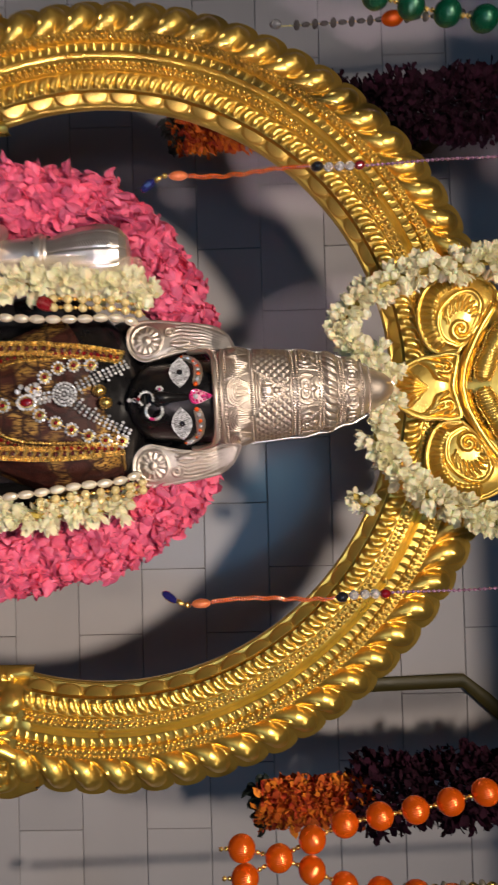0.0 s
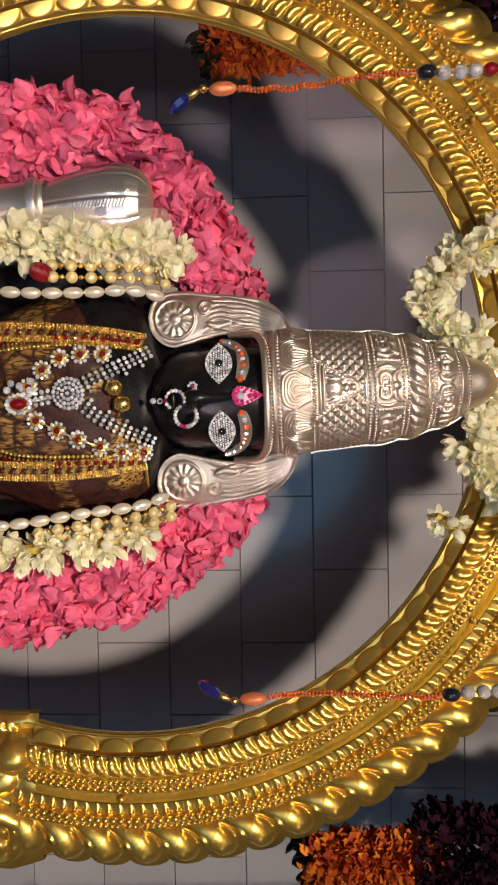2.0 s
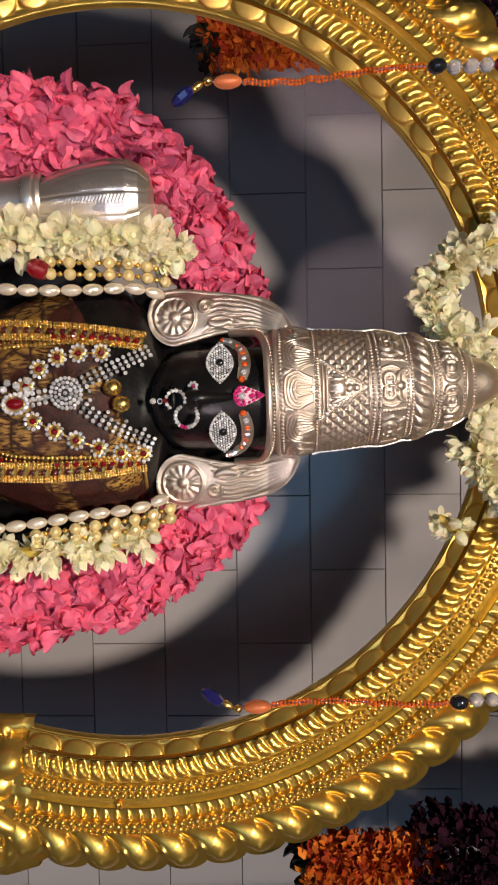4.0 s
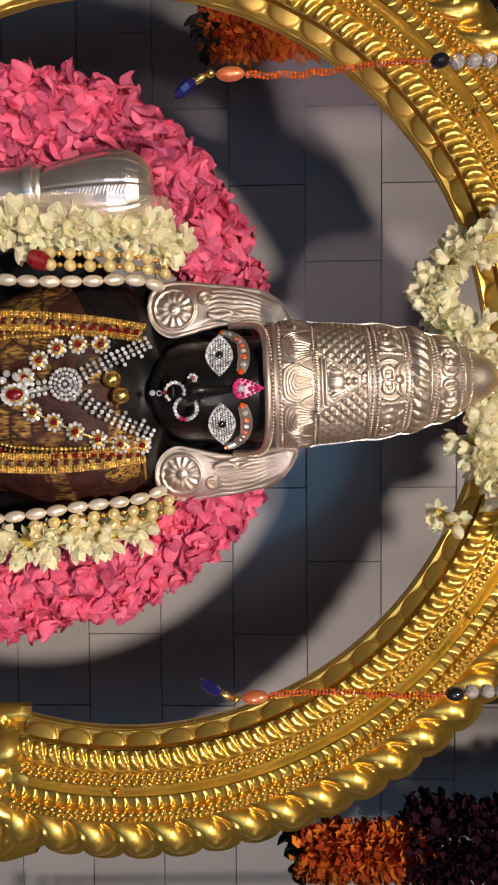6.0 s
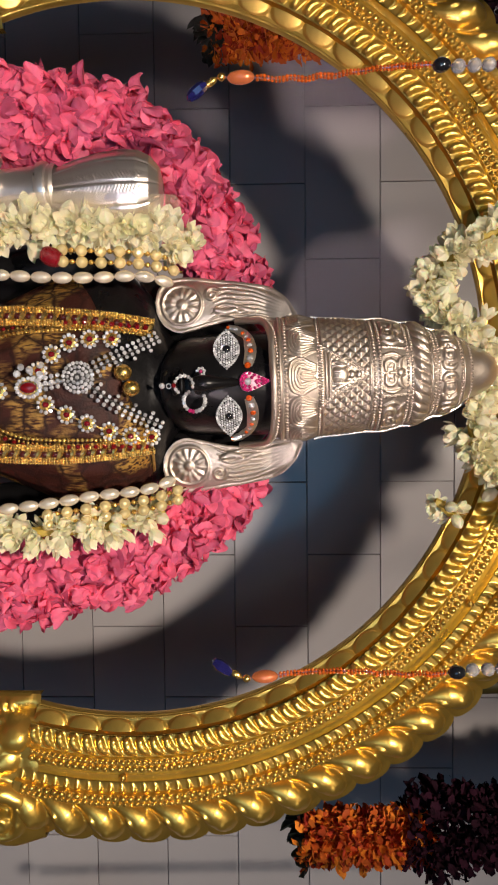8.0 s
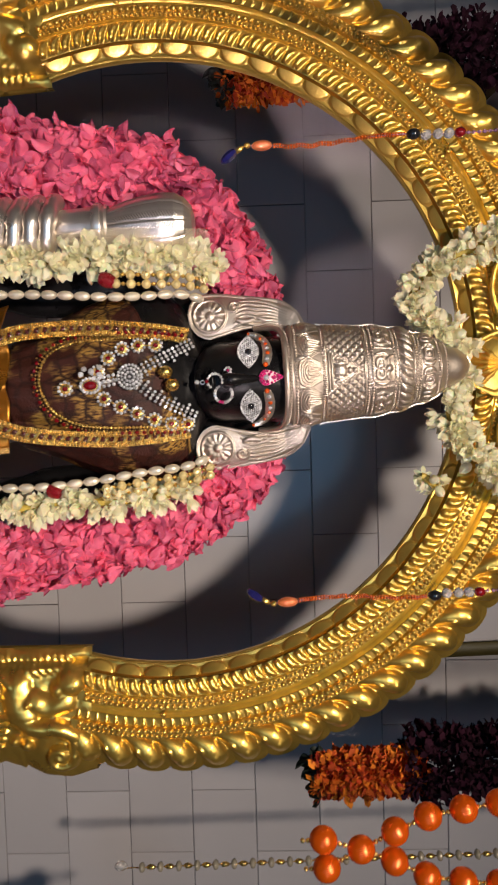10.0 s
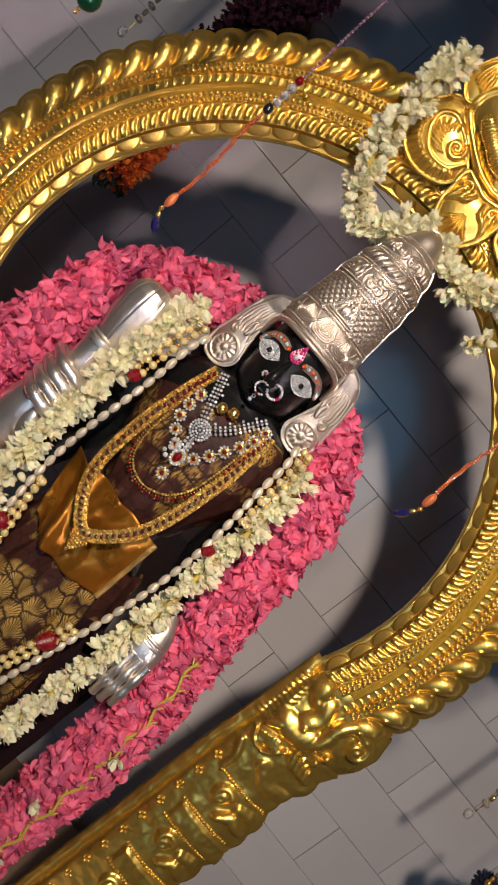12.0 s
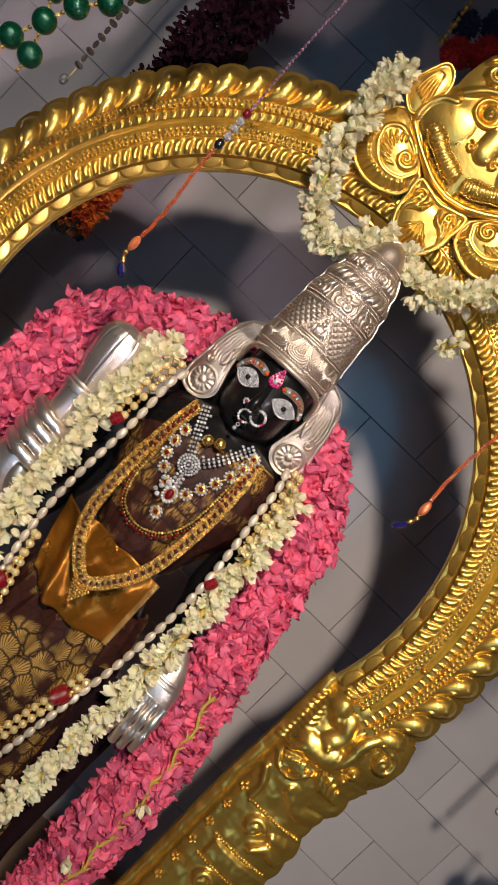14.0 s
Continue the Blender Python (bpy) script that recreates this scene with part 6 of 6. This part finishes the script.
def bead_garland(side, y, mat, start, label, lean=0.0):
    """Two strands of silk-wrapped beads that part upwards from a knot of beads."""
    me = silk_ball(mat)
    g = thing("silk_bead_garland", start, label, "bead garland", "silk bead garlands")
    x0, _, z0 = start
    S = lambda dx, z: Vector((x0 + side * dx, y, z))
    spots = [S(0.0, z0), S(0.031, z0 + 0.002), S(0.012, z0 + 0.039)]
    inner = smooth_path([tuple(S(-0.006, z0 + 0.075)), tuple(S(-0.022 - 0.5 * lean, z0 + 0.115)), tuple(S(-0.034 - lean, z0 + 0.20)), tuple(S(-0.055 - lean, z0 + 0.32)), tuple(S(-0.07 - lean, z0 + 0.60))], 15)
    outer = smooth_path([tuple(S(0.026, z0 + 0.073)), tuple(S(0.045, z0 + 0.110)), tuple(S(0.058, z0 + 0.20)), tuple(S(0.075, z0 + 0.32)), tuple(S(0.09, z0 + 0.60))], 15)
    rng = random.Random(3)
    ways = [Vector((0.2, 0, 1)), Vector((-0.2, 0, 1)), Vector((0, 0, 1))] + [path[min(k + 1, 14)] - path[max(k - 1, 0)] for path in (inner, outer) for k in range(15)]
    for p, way in zip(spots + inner + outer, ways):
        tilt = Vector((rng.uniform(-0.15, 0.15), rng.uniform(-0.15, 0.15), 0))
        piece("silk_bead", me, g, Matrix.Translation(p) @ turn_to(way.normalized() + tilt, rng.uniform(0, 6)))
    for seq in ([spots[0], spots[2]] + inner, [spots[1], spots[2]] + outer):
        for a, b in zip(seq, seq[1:]):
            piece("gold_spacer", small_gold, g, Matrix.Translation((a + b) / 2) @ turn_to(b - a))
        part("thread", Shape().tube(seq + [seq[-1] + Vector((0, 0, 2.14 - seq[-1].z))], 0.0009, 5), CHAIN, g)
    for p in (spots[0] + Vector((0, 0, -0.019)), spots[1] + Vector((0, 0, -0.019))):
        piece("gold_spacer", small_gold, g, Matrix.Translation(p))
    return g


bead_garland(1, -0.13, ORANGE, (0.490, -0.13, 1.468), "hanging garland of shiny orange silk-wrapped beads")
bead_garland(-1, -0.15, GREEN, (-0.452, -0.15, 1.522), "hanging garland of shiny dark green silk-wrapped beads", 0.038)


# ---- hangings near the tiled wall ----
def tuft_rope(x, y, z0, z1, radius, count, period=0.036, swell=0.22):
    rng = random.Random(int(abs(x) * 997) + int(z0 * 100))
    s = Shape()
    for i in range(count):
        z = rng.uniform(z0, z1)
        layer = 1 + swell * math.sin(2 * math.pi * (z - z0) / period)
        a = rng.uniform(0, 2 * math.pi)
        out = Vector((math.cos(a), math.sin(a), rng.gauss(-0.15, 0.4))).normalized()
        v, f = SMALL_PETALS[rng.randrange(5)]
        q = turn_to((out + 0.35 * Vector((rng.gauss(0, 1), rng.gauss(0, 1), rng.gauss(0, 1)))).normalized(), rng.uniform(0, 6.28)).to_3x3()
        at = Vector((x, y, z)) + out * radius * layer * rng.uniform(0.30, 0.72)
        s.add((v * rng.uniform(0.45, 0.85)) @ np.array(q).T + np.array(at), f)
    return s


def hanging_garland(x, y, z0, z1, z2, label):
    g = thing("marigold_hanging", (x, y, z0), label, "garland", "hangings by the wall")
    leaf_s = Shape()
    rng = random.Random(9)
    for k in range(26):
        v, f = PETALS[k % 5]
        q = turn_to((rng.gauss(0, 0.6), rng.gauss(0, 0.6), rng.uniform(-1, 0.6)), rng.uniform(0, 6)).to_3x3()
        leaf_s.add(v * 1.1 @ np.array(q).T + np.array((x + rng.uniform(-0.028, 0.028), y + rng.uniform(-0.02, 0.02), z0 + 0.012 + rng.uniform(0, 0.02))), f)
    part("leaf_tip", leaf_s, DARKLEAF, g, "tuft of dark green leaves")
    tagged(part("marigold_rope", tuft_rope(x, y, z0 + 0.03, z1, 0.040, 2600), MARIGOLD, g, "packed orange marigold petals"), kind="stuff")
    tagged(part("plum_rope", tuft_rope(x - 0.012, y, z1, z2, 0.076, 6500, 0.125, 0.16), PLUM, g, "dark plum flowers"), kind="stuff")
    part("cord", Shape().tube([(x, y, z0 + 0.02), (x, y, 2.99)], 0.003, 6), DARKLEAF, g)


hanging_garland(0.645, 0.30, 1.458, 1.645, 2.25, "orange marigold hanging with plum flowers above, near the tiled wall")
hanging_garland(-0.490, 0.32, 1.372, 1.62, 2.25, "orange marigold hanging with plum flowers above, near the tiled wall")


def bead_chain(x, y, z0, label, mat, tube, orange):
    g = thing("bead_chain", (x, y, z0), label, "bead chain", "chains by the wall")
    me = Shape().blob((0, 0, 0), (0.0085, 0.0085, 0.0055), None, 8, 6).mesh("glass_bead", mat)
    mini = Shape().blob((0, 0, 0), (0.0045, 0.0045, 0.008), None, 7, 5).mesh("tube_bead", tube)
    part("end_crystal", Shape().blob((x - 0.004, y, z0), (0.0085, 0.0085, 0.011), None, 7, 5), CLEARBEAD, g, "clear crystal drop")
    for k in range(30):
        piece("glass_bead", me, g, Matrix.Translation((x, y, z0 + 0.035 + k * 0.031)))
        piece("tube_bead", mini, g, Matrix.Translation((x, y, z0 + 0.0505 + k * 0.031)))
    if orange:
        part("orange_bead", Shape().blob((x + 0.004, y - 0.008, z0 + 0.195), (0.013, 0.013, 0.019), None, 12, 9), ORANGE, g, "orange oval bead")
    part("thread", Shape().tube([(x, y, z0), (x, y, 2.99)], 0.001, 5), CHAIN, g)


bead_chain(0.792, 0.30, 1.145, "hanging chain of pale glass and gold beads near the wall", PALEBEAD, CHAIN, False)
bead_chain(-0.648, 0.30, 1.575, "hanging chain of dark glass beads with one orange bead", GLASSBEAD, GLASSBEAD, True)
for sx in (1, -1):
    s = Shape().tube([(sx * 0.56, 0.615, 1.66), (sx * 0.56, 0.615, 1.90), (sx * 0.60, 0.615, 1.945), (sx * 0.72, 0.615, 2.06), (sx * 0.80, 0.615, 2.14)], 0.0145, 8, 0.35)
    solid("olive_strip", s, OLIVE, "bent dark olive strip fixed flat to the tiled wall", "strip", "wall strips")


tassel_bead = Shape().blob((0, 0, 0), 1.0, None, 8, 6).mesh("gold_bead", CHAIN)


def tassel(place, lean, label):
    x, y, z = place
    g = thing("pompom_tassel", place, label, "tassel", "pompom tassels")
    rng = random.Random(4)
    spots = ((0, 0, 0, REDPOM, 0.030), (0.040, 0, 0.030, REDPOM, 0.034), (-0.020, 0, 0.045, NAVY, 0.026), (0.02, 0, 0.075, NAVY, 0.028), (0.055, 0, 0.095, REDPOM, 0.034))
    for dx, dy, dz, mat, r in spots:
        s = Shape().blob((x + lean * dx, y + dy, z + dz), r * 0.7)
        for k in range(420):
            d = Vector((rng.gauss(0, 1), rng.gauss(0, 1), rng.gauss(0, 1))).normalized()
            c = Vector((x + lean * dx, y + dy, z + dz))
            s.tube([c + d * r * 0.6, c + d * r * rng.uniform(0.80, 1.02)], [0.0020, 0.0010], 3)
        part("pompom", s, mat, g)
    for k in range(14):
        piece("gold_bead", tassel_bead, g, Matrix.Translation((x - lean * 0.028 - lean * 0.001 * k, y - 0.02, z - 0.01 + 0.011 * k)) @ Matrix.Scale(0.0042 if k % 3 else 0.0065, 4))
    part("cord", Shape().tube([(x + lean * 0.02, y, z + 0.04), (x + lean * 0.02, y, 2.99)], 0.0015, 5), NAVY, g)


tassel((0.915, 0.28, 1.045), 1, "red and navy wool pompoms with gold beads hanging by the wall")
tassel((-0.165, 0.30, 2.045), 1, "red and navy wool pompoms with gold beads hanging by the wall")

# ---- wall tiles ----
TW, TH = 0.2720, 0.1355
lay_tiles = Matrix.Translation((0.300, 0, 1.377)) @ Matrix.Rotation(radians(1.7), 4, "Y")
g, b = 0.0006, 0.0009
w, h = TW / 2 - g, TH / 2 - g
tile = Shape().add([(-w, 0.008, -h), (w, 0.008, -h), (w, 0.008, h), (-w, 0.008, h), (-w, 0.0016, -h), (w, 0.0016, -h), (w, 0.0016, h), (-w, 0.0016, h),
                    (-w + b, 0, -h + b), (w - b, 0, -h + b), (w - b, 0, h - b), (-w + b, 0, h - b)],
                   [(3, 2, 1, 0), (0, 1, 5, 4), (1, 2, 6, 5), (2, 3, 7, 6), (3, 0, 4, 7), (4, 5, 9, 8), (5, 6, 10, 9), (6, 7, 11, 10), (7, 4, 8, 11), (8, 9, 10, 11)])
tile_mesh = tile.mesh("tile", TILE, smooth=False)
rng = random.Random(8)
for r in range(-8, 11):
    z = TH * (r + 0.5)
    shift = -0.133 if r % 2 == 0 else 0.003
    for c in range(-8, 7):
        x = shift + TW * (c + 0.5)
        if -2.28 < x < 1.70:
            piece("tile", tile_mesh, wall_back, lay_tiles @ Matrix.Translation((x, WALL_Y + rng.uniform(-0.0004, 0.0004), z)) @ Euler((rng.gauss(0, 0.0015), 0, rng.gauss(0, 0.0015))).to_matrix().to_4x4())
